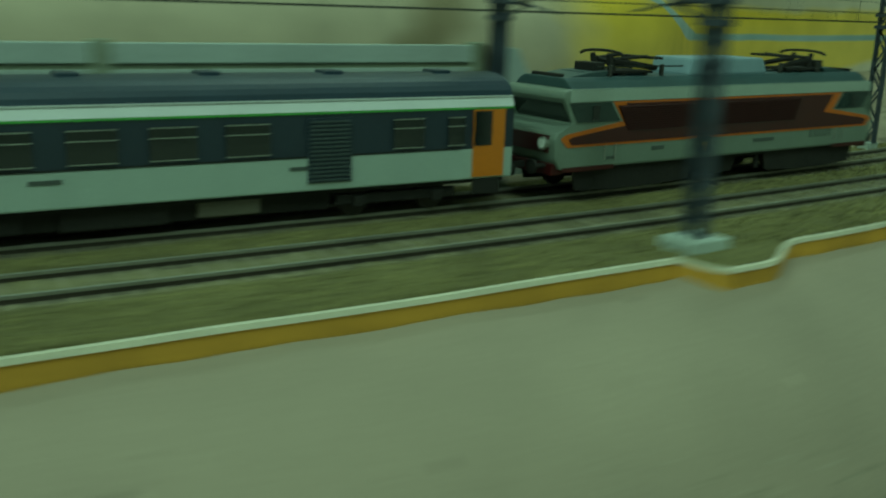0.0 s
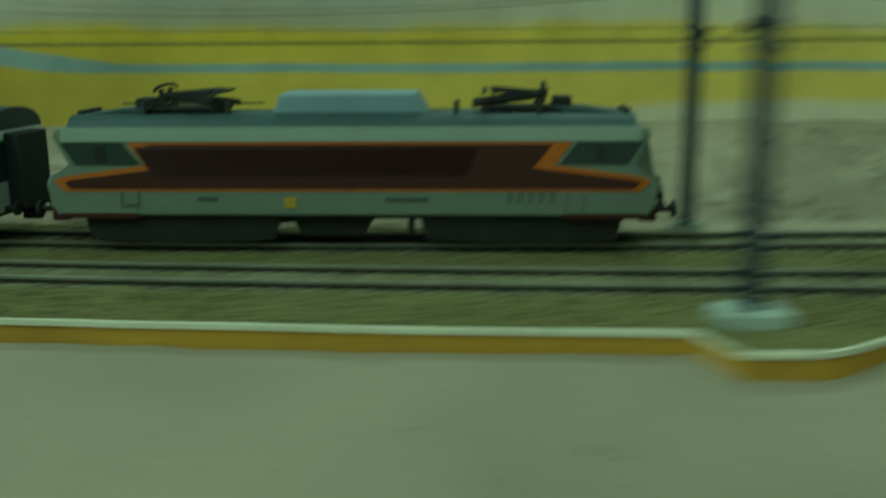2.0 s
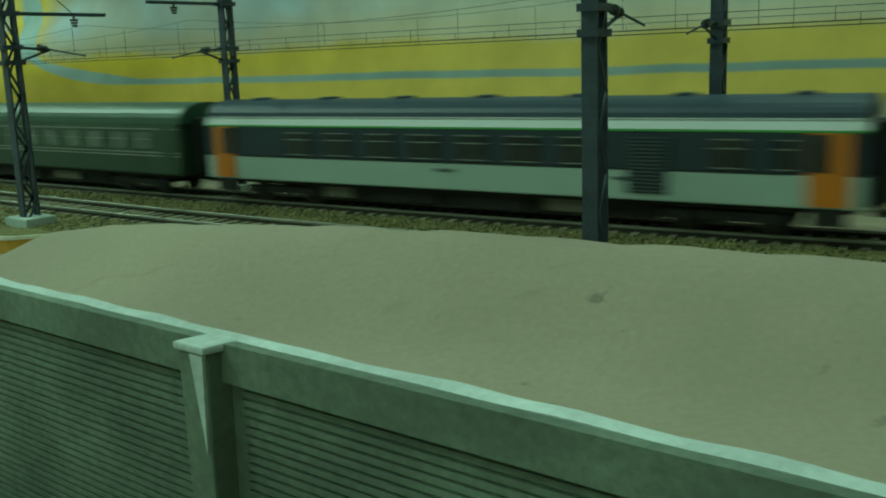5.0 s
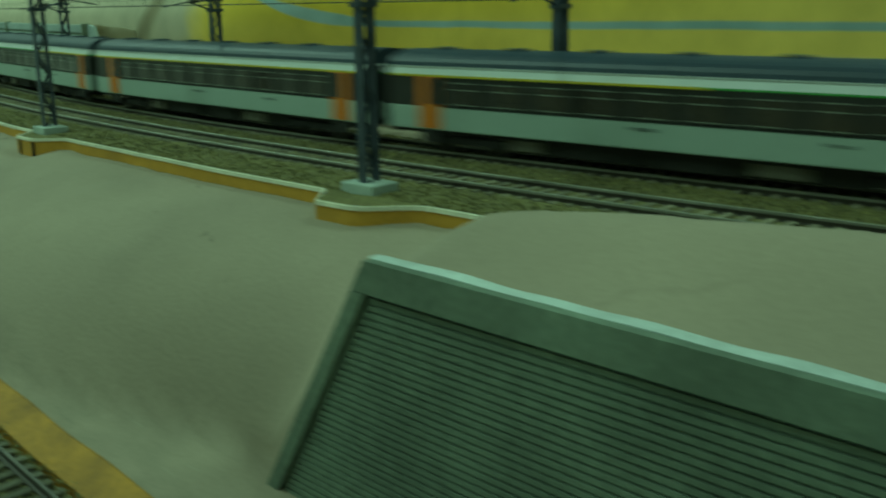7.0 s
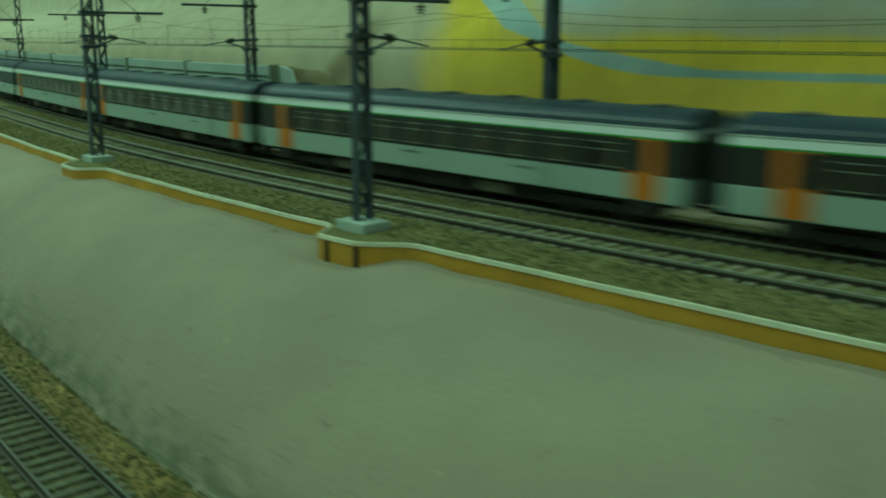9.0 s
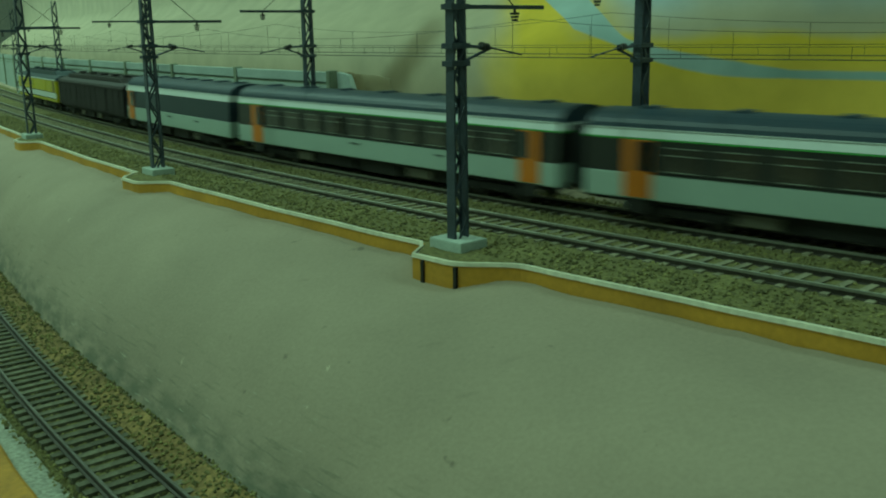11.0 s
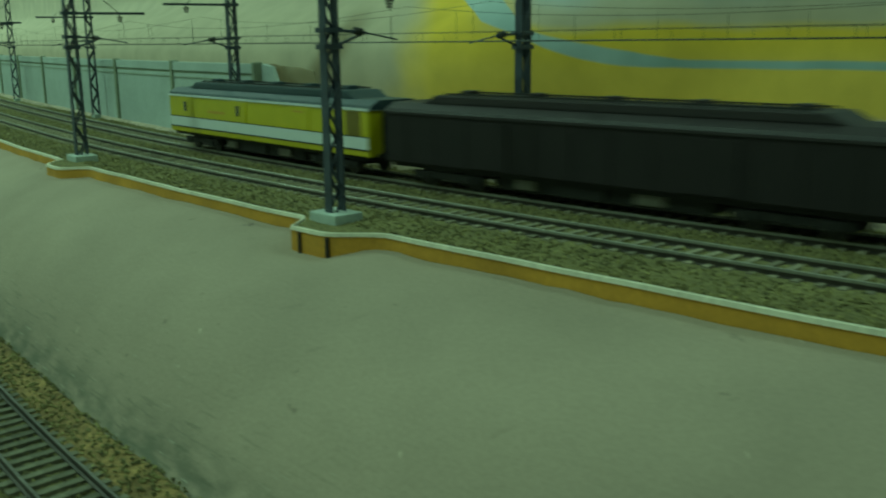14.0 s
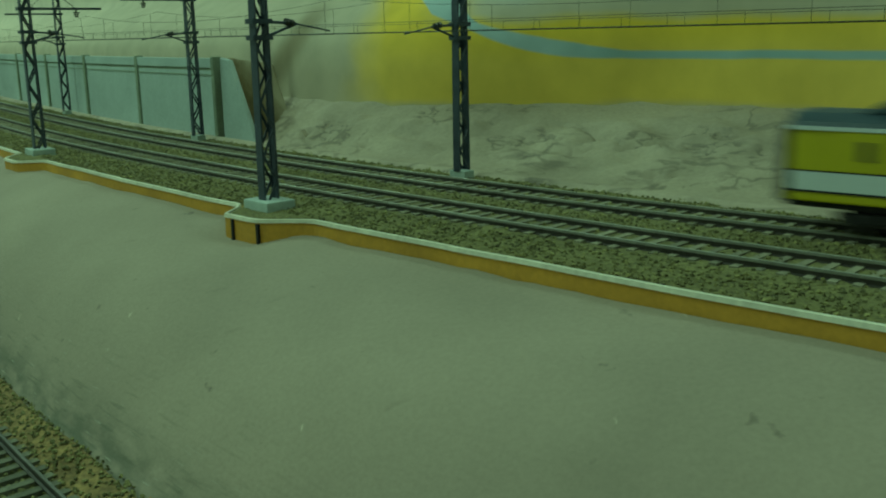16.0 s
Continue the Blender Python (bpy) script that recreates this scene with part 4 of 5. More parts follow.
def coach(label, length=COACH_HALF, green=True, louvre=False, windows=True, doors=(0.0160, 0.0235), yellow=(0, 0)):
    c = tagged(empty("passenger_coach"), label, "railway coach", "coaches of the train")
    h = length
    w = W2
    part("lower_side", prism([(-w, 0.0100), (w, 0.0100), (w, 0.0201), (-w, 0.0201)], -h, h, "x", bevel=0.0006), CARWHITE, c, "off-white lower body")
    part("window_band", prism([(-w + 0.0002, 0.0201), (w - 0.0002, 0.0201), (w - 0.0006, 0.0329), (-w + 0.0006, 0.0329)], -h, h, "x"), CARBLACK if windows and not louvre else CARDARK, c, "very dark window band")
    if green:
        part("green_line", prism([(-w + 0.0003, 0.0329), (w - 0.0003, 0.0329), (w - 0.0004, 0.0336), (-w + 0.0004, 0.0336)], -h, h, "x"), GREENLINE, c, "thin bright green line")
    if yellow[1]:
        for y in (-w, w):
            part("yellow_line", side_panel(h * yellow[0], h * yellow[1], 0.0328, 0.0337, y, 0.0004), YELLOWLINE, c, "thin yellow line of the first class")
    part("cant_rail", prism([(-w + 0.0002, 0.0336 if green else 0.0329), (w - 0.0002, 0.0336 if green else 0.0329), (w - 0.0013, 0.0366), (-w + 0.0013, 0.0366)], -h, h, "x"), CARSTRIPE, c, "pale grey-white stripe under the roof")
    sec = [(-w + 0.0013, 0.0366)] + [((w - 0.0015) * -math.cos(a), 0.0366 + 0.0072 * math.sin(a) ** 0.8) for a in [math.pi * k / 14 for k in range(1, 14)]] + [(w - 0.0013, 0.0366)]
    roof = part("roof", shell(sec, -h, h), CARROOF, c, "dark blue-grey curved roof")
    # gutter in pale stripe colour, which paints in the roof edge highlight
    for y in (-w + 0.0012, w - 0.0012):
        for z, o in ((0.0369, 0.0),):
            yy = y + (o if y < 0 else -o)
            part("highlight_gutter", box(-h, h, yy - 0.0003, yy + 0.0003, z - 0.0002, z + 0.0002), CARSTRIPE, roof, "rain gutter, pale for the highlight along the roof edge")
    for k in range(7):
        x = -h * 0.85 + k * h * 0.283
        part("roof_vent", box(x - 0.003, x + 0.003, -0.004, 0.004, 0.0430, 0.0446, bevel=0.0005), CARROOF, roof)
    for y in (-w, w):
        for k in (-1, 1):
            if not doors[0 if k > 0 else 1]:
                continue
            x = k * (h - doors[0 if k > 0 else 1])
            d = part("door", side_panel(x - 0.0058, x + 0.0058, 0.0108, 0.0328, y, 0.0005), ORANGE, c, "bright orange door")
            part("door_window", side_panel(*sorted((x - k * 0.0056, x + k * 0.0008)), 0.0212, 0.0324, y * 1.032, 0.0002), GLASS, d)
            part("door_step", side_panel(x - 0.005, x + 0.005, 0.0050, 0.0098, y * 0.93, 0.0012), UNDER, c)
        if windows:
            panes = [(-h + 0.042 + (2 * h - 0.076) * k / 9, 0.0074) for k in range(10)]
            if louvre:
                panes = [(h - 0.0885 - 0.0205 * k, 0.0063) for k in range(7)] + [(h - 0.0382, 0.0052), (h - 0.0215, 0.0030)]
            for x, a in panes:
                g = part("window", side_panel(x - a, x + a, 0.0214, 0.0308, y, 0.0003), GLASS if louvre else WARMGLASS, c)
                for z in (0.0304, 0.0276, 0.0214):
                    part("frame_bar", side_panel(x - a, x + a, z, z + 0.0003, y * 1.012, 0.0003), FRAMELINE, g)
            part("sill_line", side_panel(-h + 0.02, h - 0.02, 0.0203, 0.0206, y, 0.0003), UNDER, c)
        if louvre:
            x = h - 0.0642
            g = part("louvre_panel", side_panel(x - 0.0068, x + 0.0068, 0.0125, 0.0318, y, 0.0005), CARDARK, c)
            for k in range(15):
                part("slat", side_panel(x - 0.0062, x + 0.0062, 0.0130 + k * 0.00125, 0.0135 + k * 0.00125, y * 1.03, 0.0004), LOUVRE, g)
        part("lettering", side_panel(-h * 0.1, -h * 0.1 + 0.008, 0.0168, 0.0180, y, 0.0002), MARK, c)
        part("lettering", side_panel(h * 0.42, h * 0.42 + 0.006, 0.0165, 0.0176, y, 0.0002), MARK, c)
    underframe(c, h, ((-0.045, -0.015, 0.0045, False), (-0.006, 0.022, 0.0040, False), (0.030, 0.048, 0.005, True), (-0.070, -0.055, 0.005, True)))
    for x in (-h + 0.040, h - 0.040):
        bogie(c, x)
    ends(c, h)
    return c


def green_coach():
    c = tagged(empty("passenger_coach"), "dark bottle-green coach with ribbed sides and small windows", "railway coach", "coaches of the train")
    h, w = 0.1195, 0.0155
    part("body", prism([(-w, 0.0098), (w, 0.0098), (w, 0.0335), (-w, 0.0335)], -h, h, "x", bevel=0.0008), GREENCAR, c)
    sec = [(-w, 0.0335)] + [(w * -math.cos(a), 0.0335 + 0.0095 * math.sin(a) ** 0.75) for a in [math.pi * k / 14 for k in range(1, 14)]] + [(w, 0.0335)]
    part("roof", shell(sec, -h - 0.001, h + 0.001), GREENROOF, c, "glossy dark green roof")
    for y in (-w, w):
        for z in (0.0185, 0.0200, 0.0310):
            part("waist_rail", side_panel(-h, h, z, z + 0.0005, y, 0.0004), FRAMELINE, c, "thin pale trim line")
        for k in range(11):
            x = -h + 0.026 + (2 * h - 0.052) * k / 10
            g = part("window", side_panel(x - 0.0062, x + 0.0062, 0.0218, 0.0298, y, 0.0003), PALEGLASS, c)
            part("frame_bar", side_panel(x - 0.0062, x + 0.0062, 0.0262, 0.0266, y * 1.012, 0.0003), FRAMELINE, g)
        for k in (-1, 1):
            part("door", side_panel(k * (h - 0.009) - 0.0045, k * (h - 0.009) + 0.0045, 0.0105, 0.0325, y, 0.0004), GREENCAR, c)
    underframe(c, h, ((-0.04, 0.0, 0.0045, False), (0.012, 0.035, 0.005, True)))
    for x in (-h + 0.036, h - 0.036):
        bogie(c, x)
    ends(c, h)
    return c


def van(label, half, body_mat, roof_mat, yellow):
    c = tagged(empty("baggage_van"), label, "railway van", "vans at the tail of the train")
    h, w = half, 0.0155
    part("body", prism([(-w, 0.0105), (w, 0.0105), (w, 0.0335), (-w, 0.0335)], -h, h, "x", bevel=0.0006), body_mat, c)
    sec = [(-w, 0.0335), (-w + 0.001, 0.0355), (-w * 0.62, 0.0380), (w * 0.62, 0.0380), (w - 0.001, 0.0355), (w, 0.0335)]
    part("roof", shell(sec, -h - 0.001, h + 0.001), roof_mat, c)
    part("gutter", box(-h - 0.0005, h + 0.0005, -w - 0.0006, w + 0.0006, 0.0330, 0.0341), CARSTRIPE if yellow else BROWNROOF, c, "pale gutter line" if yellow else "")
    rx = h - 0.018
    raised = [(-rx, 0.0378), (rx, 0.0378), (rx - 0.007, 0.0418), (-rx + 0.007, 0.0418)]
    top = part("clerestory", prism(raised, -w * 0.66, w * 0.66, "y", bevel=0.0007), roof_mat, c, "raised roof section")
    for y in (-w * 0.5, w * 0.5):
        part("roof_walkway", box(-rx + 0.012, rx - 0.012, y - 0.0006, y + 0.0006, 0.0421, 0.0428), UNDER, top)
    for k in range(5):
        x = -rx * 0.8 + rx * 0.4 * k
        part("roof_vent", box(x - 0.003, x + 0.003, -0.003, 0.003, 0.0416, 0.0438, bevel=0.0005), roof_mat, top)
    for y in (-w, w):
        if yellow:
            part("white_band", side_panel(-h + 0.0005, h - 0.0005, 0.0142, 0.0200, y, 0.0003), CARSTRIPE, c, "off-white waist band")
            part("black_line", side_panel(-h + 0.0005, h - 0.0005, 0.0135, 0.0142, y, 0.0003), UNDER, c)
            part("black_line", side_panel(-h + 0.0005, h - 0.0005, 0.0200, 0.0205, y, 0.0003), UNDER, c)
            for x in (-h + 0.022, -h + 0.086, h - 0.058):
                g = part("door", side_panel(x - 0.0085, x + 0.0085, 0.0206, 0.0325, y, 0.0004), YELLOW, c)
                if x > 0:
                    part("lettering", side_panel(x - 0.006, x + 0.004, 0.0296, 0.0304, y * 1.028, 0.0002), BADGE, g)
                    continue
                part("window", side_panel(x - 0.0016, x + 0.0016, 0.0240, 0.0300, y * 1.028, 0.0003), GLASS, g)
            part("lettering", side_panel(-h + 0.050, -h + 0.070, 0.0240, 0.0256, y, 0.0002), BADGE, c)
            part("end_door", side_panel(h - 0.018, h - 0.006, 0.0206, 0.0325, y, 0.0002), VANDOOR, c, "end door, dark ochre for the shadow on it")
        else:
            for k in range(12):
                x = -h + 0.012 + (2 * h - 0.024) * k / 11
                part("side_post", side_panel(x - 0.0006, x + 0.0006, 0.0110, 0.0330, y, 0.0003), BROWNCAR, c)
            for x in (-h * 0.45, h * 0.45):
                part("door", side_panel(x - 0.010, x + 0.010, 0.0115, 0.0315, y, 0.0005), BROWNCAR, c)
    underframe(c, h, ((-0.02, 0.005, 0.0045, False), (0.018, 0.030, 0.0052, True), (-0.038, -0.028, 0.0052, True)))
    for x in (-h + 0.034, h - 0.034):
        bogie(c, x)
    ends(c, h, 0.033)
    return c


def pantograph(thing, x, flip):
    """Folded single-arm pantograph, its knuckle towards flip."""
    p = part("pantograph_base", box(x - 0.013, x + 0.013, -0.0075, 0.0075, 0.0428, 0.0438, bevel=0.0003), UNDER, thing, "black folded pantograph")
    for y in (-0.006, 0.006):
        part("lower_arm", rod((x - flip * 0.016, y, 0.0446), (x + flip * 0.006, y * 0.7, 0.0474), 0.0011, r2=0.0014), UNDER, p)
        part("upper_arm", rod((x + flip * 0.007, y * 0.7, 0.0478), (x - flip * 0.010, y * 1.1, 0.0490), 0.0007), UNDER, p)
        part("knuckle", rod((x + flip * 0.006, y * 0.7, 0.0438), (x + flip * 0.008, y * 0.7, 0.0496), 0.0016, None, 8, 0.0010), UNDER, p)
        for dx in (-0.010, -0.002, 0.010):
            part("insulator", rod((x + dx, y, 0.0418), (x + dx, y, 0.0432), 0.0013, None, 10), INSULATOR, p)
    part("horn_bar", tube([Vector((x + flip * 0.0075, y, 0.0494 + 0.0016 * (1 - (y / 0.011) ** 2) ** 0.5)) for y in (-0.011, -0.009, -0.005, 0, 0.005, 0.009, 0.011)], 0.0006), UNDER, p)
    part("spring_box", box(x + flip * 0.0135 - 0.003, x + flip * 0.0135 + 0.003, -0.005, 0.005, 0.0425, 0.0468, bevel=0.0005), UNDER, p)
    for dx in (-0.009, -0.012):
        part("contact_strip", box(x + flip * dx - 0.0008, x + flip * dx + 0.0008, -0.012, 0.012, 0.0482, 0.0491), UNDER, p)


def locomotive():
    c = tagged(empty("electric_locomotive"), "pale grey electric locomotive with dark red and orange side bands", "locomotive")
    h, w = LOCO_HALF, 0.0158
    half_top = [(h - 0.0030, 0.0104), (h - 0.0008, 0.0140), (h, 0.0212), (h - 0.0012, 0.0236), (h - 0.0085, 0.0260), (h - 0.0090, 0.0267), (h - 0.0042, 0.0340), (h - 0.0030, 0.0354), (h - 0.0038, 0.0376), (h - 0.0062, 0.0385)]
    outline = half_top + [(-x, z) for x, z in half_top[::-1]]
    part("body", prism(outline, -w, w, "y", bevel=0.0009), LOCOGREY, c, "pale grey body shell with broken-nose cabs")
    for y in (-w, w):
        part("cornice", side_panel(-h + 0.0062, h - 0.0062, 0.0341, 0.0381, y, 0.0004), LOCOTRIM, c, "pale cornice under the roof")
    deck = part("roof_deck", prism([(-w + 0.0008, 0.0383), (w - 0.0008, 0.0383), (w - 0.0034, 0.0408), (w - 0.0055, 0.0420), (-w + 0.0055, 0.0420), (-w + 0.0034, 0.0408)], -h + 0.0075, h - 0.0075, "x", bevel=0.0006), LOCOROOF, c, "dark grey-green roof deck")
    part("roof_hood", prism([(-0.0250, 0.0418), (0.0255, 0.0418), (0.0215, 0.0484), (-0.0230, 0.0484)], -0.0098, 0.0098, "y", bevel=0.0010), LOCOHUMP, deck, "pale blue-grey roof hood")
    for k in (-1, 1):
        part("roof_fairing", prism([(k * (h - 0.010), 0.0418), (k * (h - 0.030), 0.0418), (k * (h - 0.034), 0.0440), (k * (h - 0.024), 0.0436)], -0.0085, 0.0085, "y", bevel=0.0004), LOCOROOF, deck)
        part("roof_lamp", box(*sorted((k * (h - 0.0105), k * (h - 0.0085))), -0.0075, 0.0075, 0.0416, 0.0432, bevel=0.0003), UNDER, deck)
    for x in (-h + 0.028, h - 0.028, -h + 0.05):
        part("roof_box", box(x - 0.006, x + 0.006, -0.006, 0.006, 0.0420, 0.0437, bevel=0.0006), LOCOROOF, deck)
    for x in (-0.04, 0.035, 0.062, -0.068):
        part("roof_insulator", rod((x, -0.009, 0.042), (x, -0.009, 0.0462), 0.0009, None, 8), INSULATOR, deck)
    part("roof_cable", rod((-0.075, -0.009, 0.0455), (-0.028, -0.009, 0.0455), 0.0003), WIRE, deck)
    pantograph(c, -0.056, -1)
    pantograph(c, 0.056, 1)
    for k in (-1, 1):
        part("horn", rod((k * (h - 0.012), -0.004, 0.0412), (k * (h - 0.0085), -0.004, 0.0420), 0.0009, None, 8), UNDER, c)
        part("windscreen", prism([(k * (h - 0.0092), 0.0272), (k * (h - 0.0048), 0.0338), (k * (h - 0.0041), 0.0336), (k * (h - 0.0085), 0.0270)], -0.0138, 0.0138, "y"), GLASS, c, "dark raked windscreen")
        part("nose_band", box(*sorted((k * (h - 0.0008), k * (h + 0.0004))), -0.0125, 0.0125, 0.0165, 0.0225), LOCORED, c)
        for y in (-0.0105, 0.0105):
            lamp = part("headlamp_surround", rod((k * (h - 0.001), y, 0.0196), (k * (h + 0.0013), y, 0.0196), 0.0024, None, 14), FRAMELINE, c, "bright headlamp rim")
            part("headlamp", rod((k * (h + 0.0013), y, 0.0196), (k * (h + 0.0016), y, 0.0196), 0.0017, None, 14), LAMPGLASS, lamp)
            bm = rod((k * (h - 0.001), y, 0.0118), (k * (h + 0.0050), y, 0.0118), 0.0010, None, 8)
            rod((k * (h + 0.0050), y, 0.0118), (k * (h + 0.0060), y, 0.0118), 0.0026, bm, 14)
            part("buffer", bm, UNDER, c)
        part("buffer_beam", box(*sorted((k * (h - 0.006), k * (h - 0.0002))), -0.0145, 0.0145, 0.0085, 0.0128, bevel=0.0005), LOCORED, c, "dark red buffer beam")
        part("coupling_hook", box(*sorted((k * (h - 0.001), k * (h + 0.005))), -0.0009, 0.0009, 0.0098, 0.0118), UNDER, c)
    for y in (-w, w):
        sgn = -1 if y < 0 else 1
        far = lambda d: sorted((y, y + sgn * d))
        out = [(h - 0.0058, 0.0183), (h - 0.0026, 0.0214), (h - 0.0050, 0.0229), (h - 0.0335, 0.0266), (h - 0.0275, 0.0339)]
        inn = [(h - 0.0080, 0.0192), (h - 0.0062, 0.0211), (h - 0.0082, 0.0219), (h - 0.0405, 0.0257), (h - 0.0342, 0.0331)]
        for name, o, m, d, lab in (("orange_edge", out, LOCOORANGE, 0.0002, "orange outline of the side band"), ("red_band", inn, LOCORED, 0.0004, "dark red side band with arrow ends")):
            pts = o + [(-x, z) for x, z in o[::-1]]
            part(name, prism(pts, *far(d), "y"), m, c, lab)
        for k in (-1, 1):
            part("cab_window", prism([(k * (h - 0.0318), 0.0268), (k * (h - 0.0102), 0.0268), (k * (h - 0.0058), 0.0337), (k * (h - 0.0262), 0.0337)], *far(0.0003), "y"), CABGLASS, c, "dark green cab side window")
            part("cab_door_window", side_panel(*sorted((k * (h - 0.0205), k * (h - 0.0172))), 0.0275, 0.0326, y, 0.0005), GLASS, c)
            for dx in (0.0245, 0.0300):
                part("handrail", rod((k * (h - dx), y * 1.03, 0.0130), (k * (h - dx), y * 1.03, 0.0185), 0.0003), FRAMELINE, c)
            for j in range(5 if k > 0 else 0):
                x = k * (h - 0.034 - j * 0.0034)
                part("step_slot", side_panel(x - 0.0004, x + 0.0004, 0.0150, 0.0185, y, 0.0003), MARK, c)
        g = part("grille", prism([(-0.0640, 0.0232), (0.0385, 0.0232), (0.0425, 0.0324), (-0.0700, 0.0324)], *far(0.0005), "y"), LOCOMAROON, c, "dark maroon louvred grille in the red band")
        for j in range(11):
            z = 0.0234 + j * 0.00083
            u, y0, y1 = (z - 0.0232) / 0.0092, y + sgn * 0.0005, y + sgn * 0.0010
            part("slat", prism([(y0, z), (y1, z), (y0, z + 0.0005)], -0.0638 - 0.006 * u, 0.0384 + 0.004 * u, "x"), LOCOMAROON, g)
        for k in (-1, 1):
            part("red_skirt", side_panel(*sorted((k * (h - 0.030), k * (h - 0.004))), 0.0096, 0.0112, y, 0.0002), LOCORED, c, "dark red skirt line")
        part("badge", side_panel(-0.0212, -0.0172, 0.0130, 0.0164, y, 0.0003), BADGE, c, "small yellow badge")
        part("lettering", side_panel(0.012, 0.026, 0.0150, 0.0164, y, 0.0002), MARK, c)
        part("lettering", side_panel(-0.050, -0.043, 0.0152, 0.0166, y, 0.0002), MARK, c)
        part("lettering", side_panel(-0.074, -0.070, 0.0132, 0.0142, y, 0.0002), MARK, c)
    part("solebar", box(-h + 0.006, h - 0.006, -0.0140, 0.0140, 0.0092, 0.0114), UNDER, c)
    part("transformer", prism([(-0.020, 0.0092), (0.007, 0.0092), (0.004, 0.0030), (-0.016, 0.0030)], -0.0125, 0.0125, "y", bevel=0.0006), UNDER, c)
    for x in (0.020, 0.030):
        part("sand_pipe", rod((x, -0.0125, 0.0092), (x, -0.0125, 0.0035), 0.0011, None, 8), UNDER, c)
    for x in (-h + 0.044, h - 0.044):
        bogie(c, x, 3, 0.040, 0.0060)
        for y in (-0.0135, 0.0135):
            part("bogie_skirt", prism([(x - 0.033, 0.0102), (x - 0.031, 0.0024), (x - 0.012, 0.0014), (x + 0.012, 0.0014), (x + 0.031, 0.0024), (x + 0.033, 0.0102)], y - 0.0004, y + 0.0004, "y"), UNDER, c)
    return c


LOCO_HALF = 0.1000
loco = locomotive()
coach_1 = coach("dark slate and white coach with green line and louvred panel", louvre=True, doors=(0.0095, 0.0110))
coach_g = green_coach()
coaches = [coach("dark slate and white coach with yellow and green line", yellow=(-0.98, 0.1)),
           coach("dark slate and white coach with yellow line and orange doors", yellow=(-0.99, 0.99)),
           coach("dark slate and white coach with half yellow, half green line", yellow=(0.15, 0.98)),
           coach("dark slate and white coach with green line and orange doors")]
for k in range(2):
    coaches.append(copy_thing(coaches[3], pose(0, 0, 0)))
coach_p = coach("shorter dark slate and white luggage coach with no windows", length=0.0990, green=False, windows=False, doors=(0, 0.0110))
van_b = van("dark brown luggage van with a raised roof", 0.1100, BROWNCAR, BROWNROOF, False)
van_y = van("yellow postal van with a white waist band and dark roof", 0.1035, YELLOW, VANROOF, True)

# front of the first coach along the curve, by time
RUN = [(0, -0.2670), (0.5, -0.1870), (1, -0.1120), (1.5, -0.0355), (2, 0.0370), (2.5, 0.1162), (3, 0.1893), (3.2, 0.2184), (4, 0.3585), (5, 0.5410), (5.5, 0.6430), (6, 0.7600), (6.5, 0.8765),
       (7, 0.9870), (7.5, 1.1015), (8, 1.2215), (8.5, 1.3385), (9, 1.4530), (9.5, 1.5700), (10, 1.6820), (11, 1.9040), (12, 2.1255), (12.5, 2.2375), (13, 2.3497), (13.5, 2.4620), (14, 2.5725), (14.5, 2.6795), (15, 2.7875), (15.5, 2.8980), (16, 3.0060)]
# vehicle, distance from the front of the first coach back to its middle, distance between its pivots
TRAIN = [(loco, -0.0140 - 0.0930, 0.110), (coach_1, 0.1340, 0.20), (coach_g, 0.276 + 0.1253, 0.17)]
TRAIN += [(c, 0.5267 + 0.276 * k + 0.1380, 0.20) for k, c in enumerate(coaches)]
TRAIN += [(coach_p, 2.1827 + 0.1050, 0.13), (van_b, 2.3927 + 0.116, 0.16), (van_y, 2.6247 + 0.1095, 0.15)]
for c in (loco, coach_1, coach_g, coach_p, *coaches):
    c.scale = (0.930 if c is loco else 1, 1, 0.96)
for c in (van_b, van_y):
    c.scale = (1, 1, 0.94)


def on_track(s, pivots):
    a, b = (at(q, far_r(q), RAIL_TOP) for q in (s - pivots / 2, s + pivots / 2))
    mid, d = (a + b) / 2, b - a
    return pose(mid.x, mid.y, mid.z, 0, 0, math.degrees(math.atan2(d.y, d.x)))


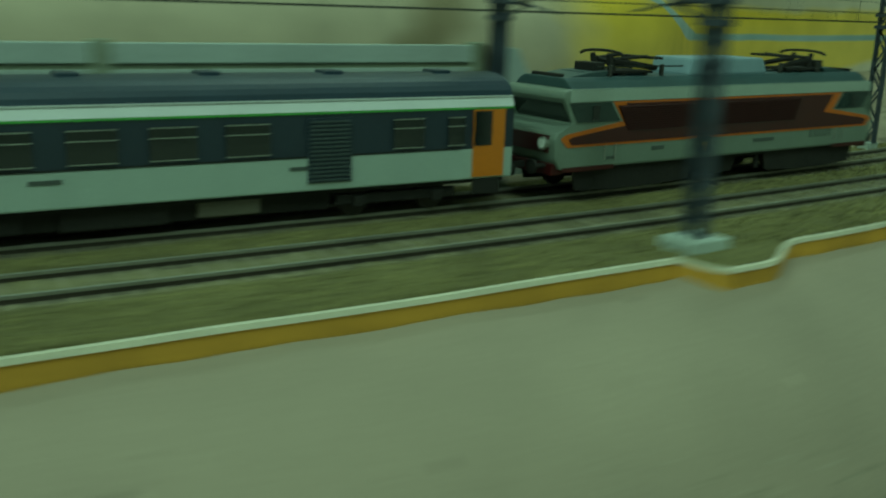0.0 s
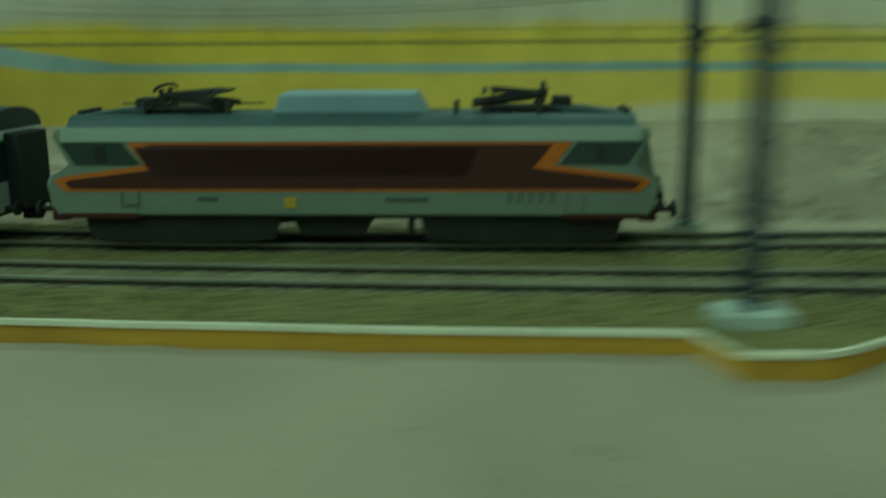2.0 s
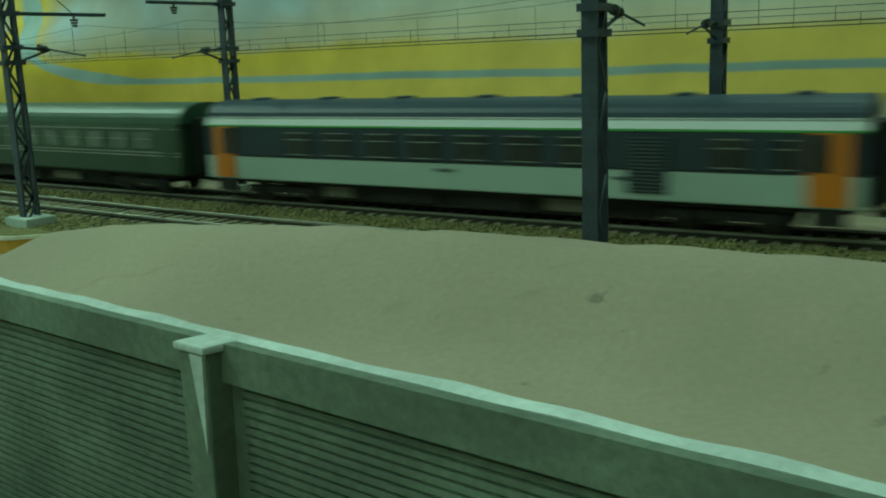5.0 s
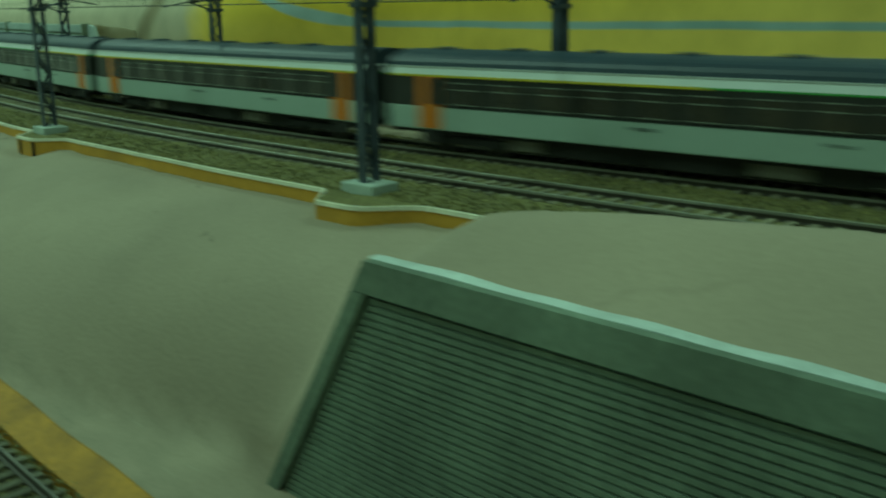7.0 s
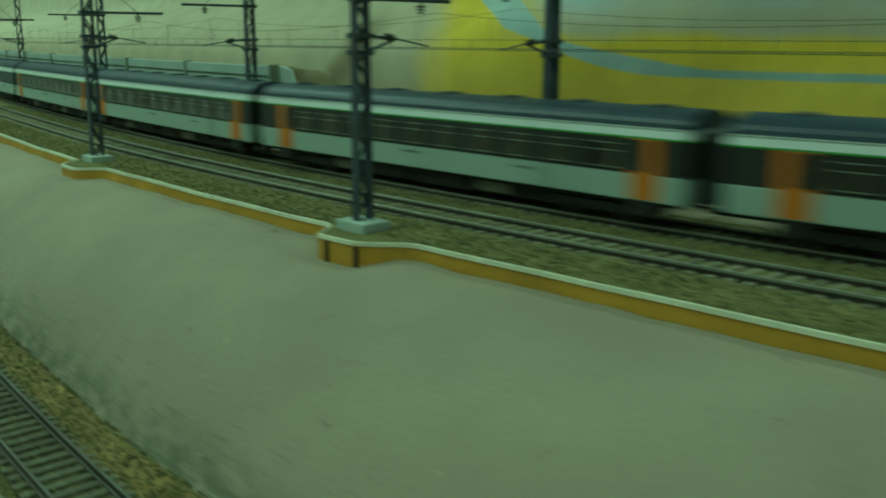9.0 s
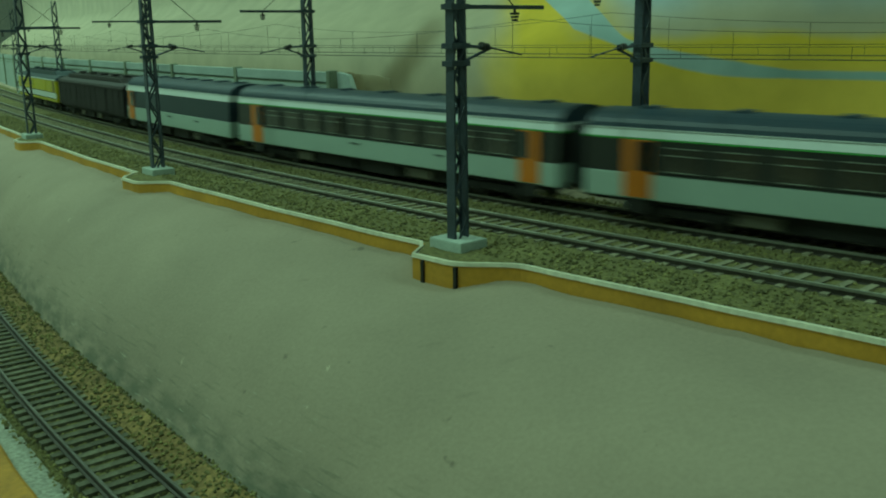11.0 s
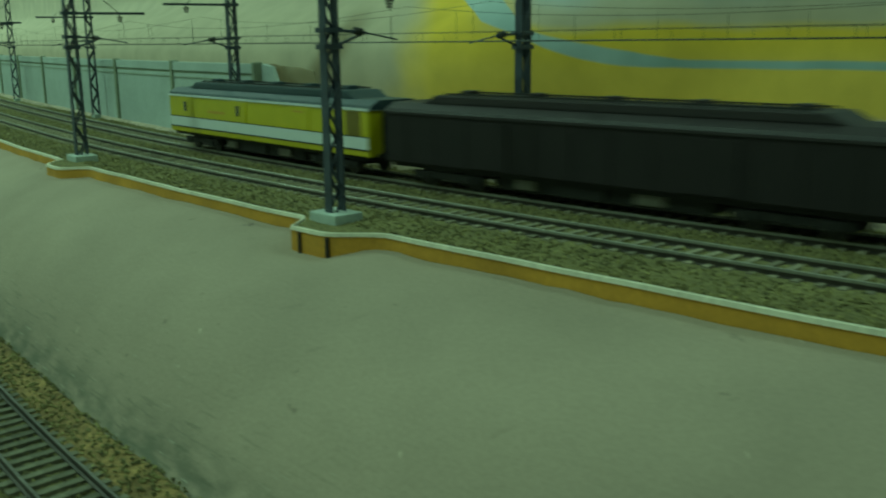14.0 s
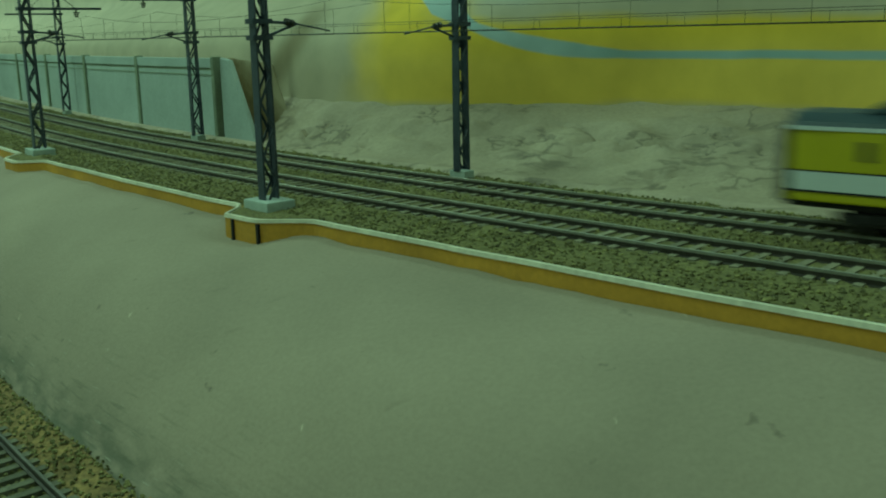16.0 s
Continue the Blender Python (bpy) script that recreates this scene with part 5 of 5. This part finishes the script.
# ---- sleepers and stones, nearest first ----
def sleepers():
    bm = box(-0.0012, 0.0012, -0.0122, 0.0122, -0.0022, 0.0)
    me = mesh_of("sleeper", bm, SLEEPER)
    pitch = 0.0064

    dark = mesh_of("sleeper", box(-0.0016, 0.0016, -0.0135, 0.0135, -0.0022, 0.0), varied(DARKSLEEPER))

    def lay(thing, r_of, z, s0, s1, singles, me=me, mat=SLEEPER):
        rest, k = bmesh.new(), 0
        s = s0
        while s < s1:
            jitter = random.uniform(-0.0003, 0.0003)
            m = frame_at(s + jitter, r_of(s), z) @ pose(0, random.uniform(-0.0004, 0.0004), 0, 0, 0, random.uniform(-0.8, 0.8))
            if singles[0] < s < singles[1]:
                ob = new("sleeper", me)
                ob.parent, ob.matrix_basis = thing, m
            else:
                vs = [rest.verts.new(m @ Vector((x, y, zz))) for x in (-0.0012, 0.0012) for y in (-0.0128, 0.0128) for zz in (-0.0022, 0)]
                for q in ((0, 1, 3, 2), (4, 6, 7, 5), (0, 4, 5, 1), (2, 3, 7, 6), (1, 5, 7, 3)):
                    rest.faces.new([vs[i] for i in q])
            s += pitch
        tagged(part("sleepers", rest, mat, thing), kind="stuff")

    lay(near_track, lambda s: R_NEAR, RAIL_TOP - 0.0020, -1.4, 1.4, (-0.35, 0.80))
    lay(far_track, far_r, RAIL_TOP - 0.0020, -1.4, 1.4, (-0.25, 0.60))
    lay(low_track, lower_r, LOWER_Z - 0.0029, -1.2, 1.2, (-0.45, 0.45), dark, DARKSLEEPER)


sleepers()


def stones(name, count, place, label, size=(0.0004, 0.0010)):
    rng = np.random.RandomState(5)
    base = np.array([(1, 0, -0.6), (-0.5, 0.87, -0.6), (-0.5, -0.87, -0.6), (0.3, 0.2, 0.8), (-0.9, -0.3, 0.35), (0.4, -0.9, 0.3)])
    tri = [(0, 1, 3), (1, 4, 3), (4, 5, 3), (5, 0, 3), (1, 2, 4), (2, 5, 4), (2, 0, 5)]
    verts, faces = [], []
    for i in range(count):
        p = place(rng)
        a, k = rng.uniform(0, 6.283), rng.uniform(*size)
        c_, s_ = math.cos(a), math.sin(a)
        sq = rng.uniform(0.5, 1.0)
        for x, y, z in base:
            verts.append((p.x + k * (c_ * x - s_ * y), p.y + k * (s_ * x + c_ * y), p.z + k * z * sq))
        faces += [tuple(6 * i + j for j in t) for t in tri]
    me = bpy.data.meshes.new(name)
    me.from_pydata(verts, [], faces)
    me.materials.append(STONE)
    tagged(new(name, me), label, "ballast", kind="stuff")


def bed_place(rng):
    while True:
        s = rng.uniform(-0.75, 0.65)
        r = rng.uniform(3.046, 3.1640)
        if abs(abs(r - R_NEAR) - GAUGE / 2) < 0.0013 or abs(abs(r - far_r(s)) - GAUGE / 2) < 0.0013:
            continue
        inside = abs(r - R_NEAR) < 0.0145 or abs(r - far_r(s)) < 0.0145
        if inside and rng.rand() < 0.80:
            continue
        return at(s, r, 0.0003 + bumps(s, r, 0.006, 0.0006))


stones("ballast_stones", 26000, bed_place, "loose olive-brown ballast stones between the rails and the kerb")
def lower_place(rng):
    s, o = rng.uniform(-0.5, 0.5), rng.uniform(-0.026, 0.019)
    edge = min(1.0, max(0.0, (-0.010 - o) / 0.0125))
    return at(s, lower_r(s) + o, -0.0645 + 0.0042 * edge if o < -0.010 else LOWER_Z - 0.0038)


stones("lower_ballast_stones", 15000, lower_place, "loose brown ballast stones along the lower track")


def motions():
    for thing, back, pivots in TRAIN:
        walk(thing, [(t, on_track(q - back, pivots)) for t, q in RUN])


motions()
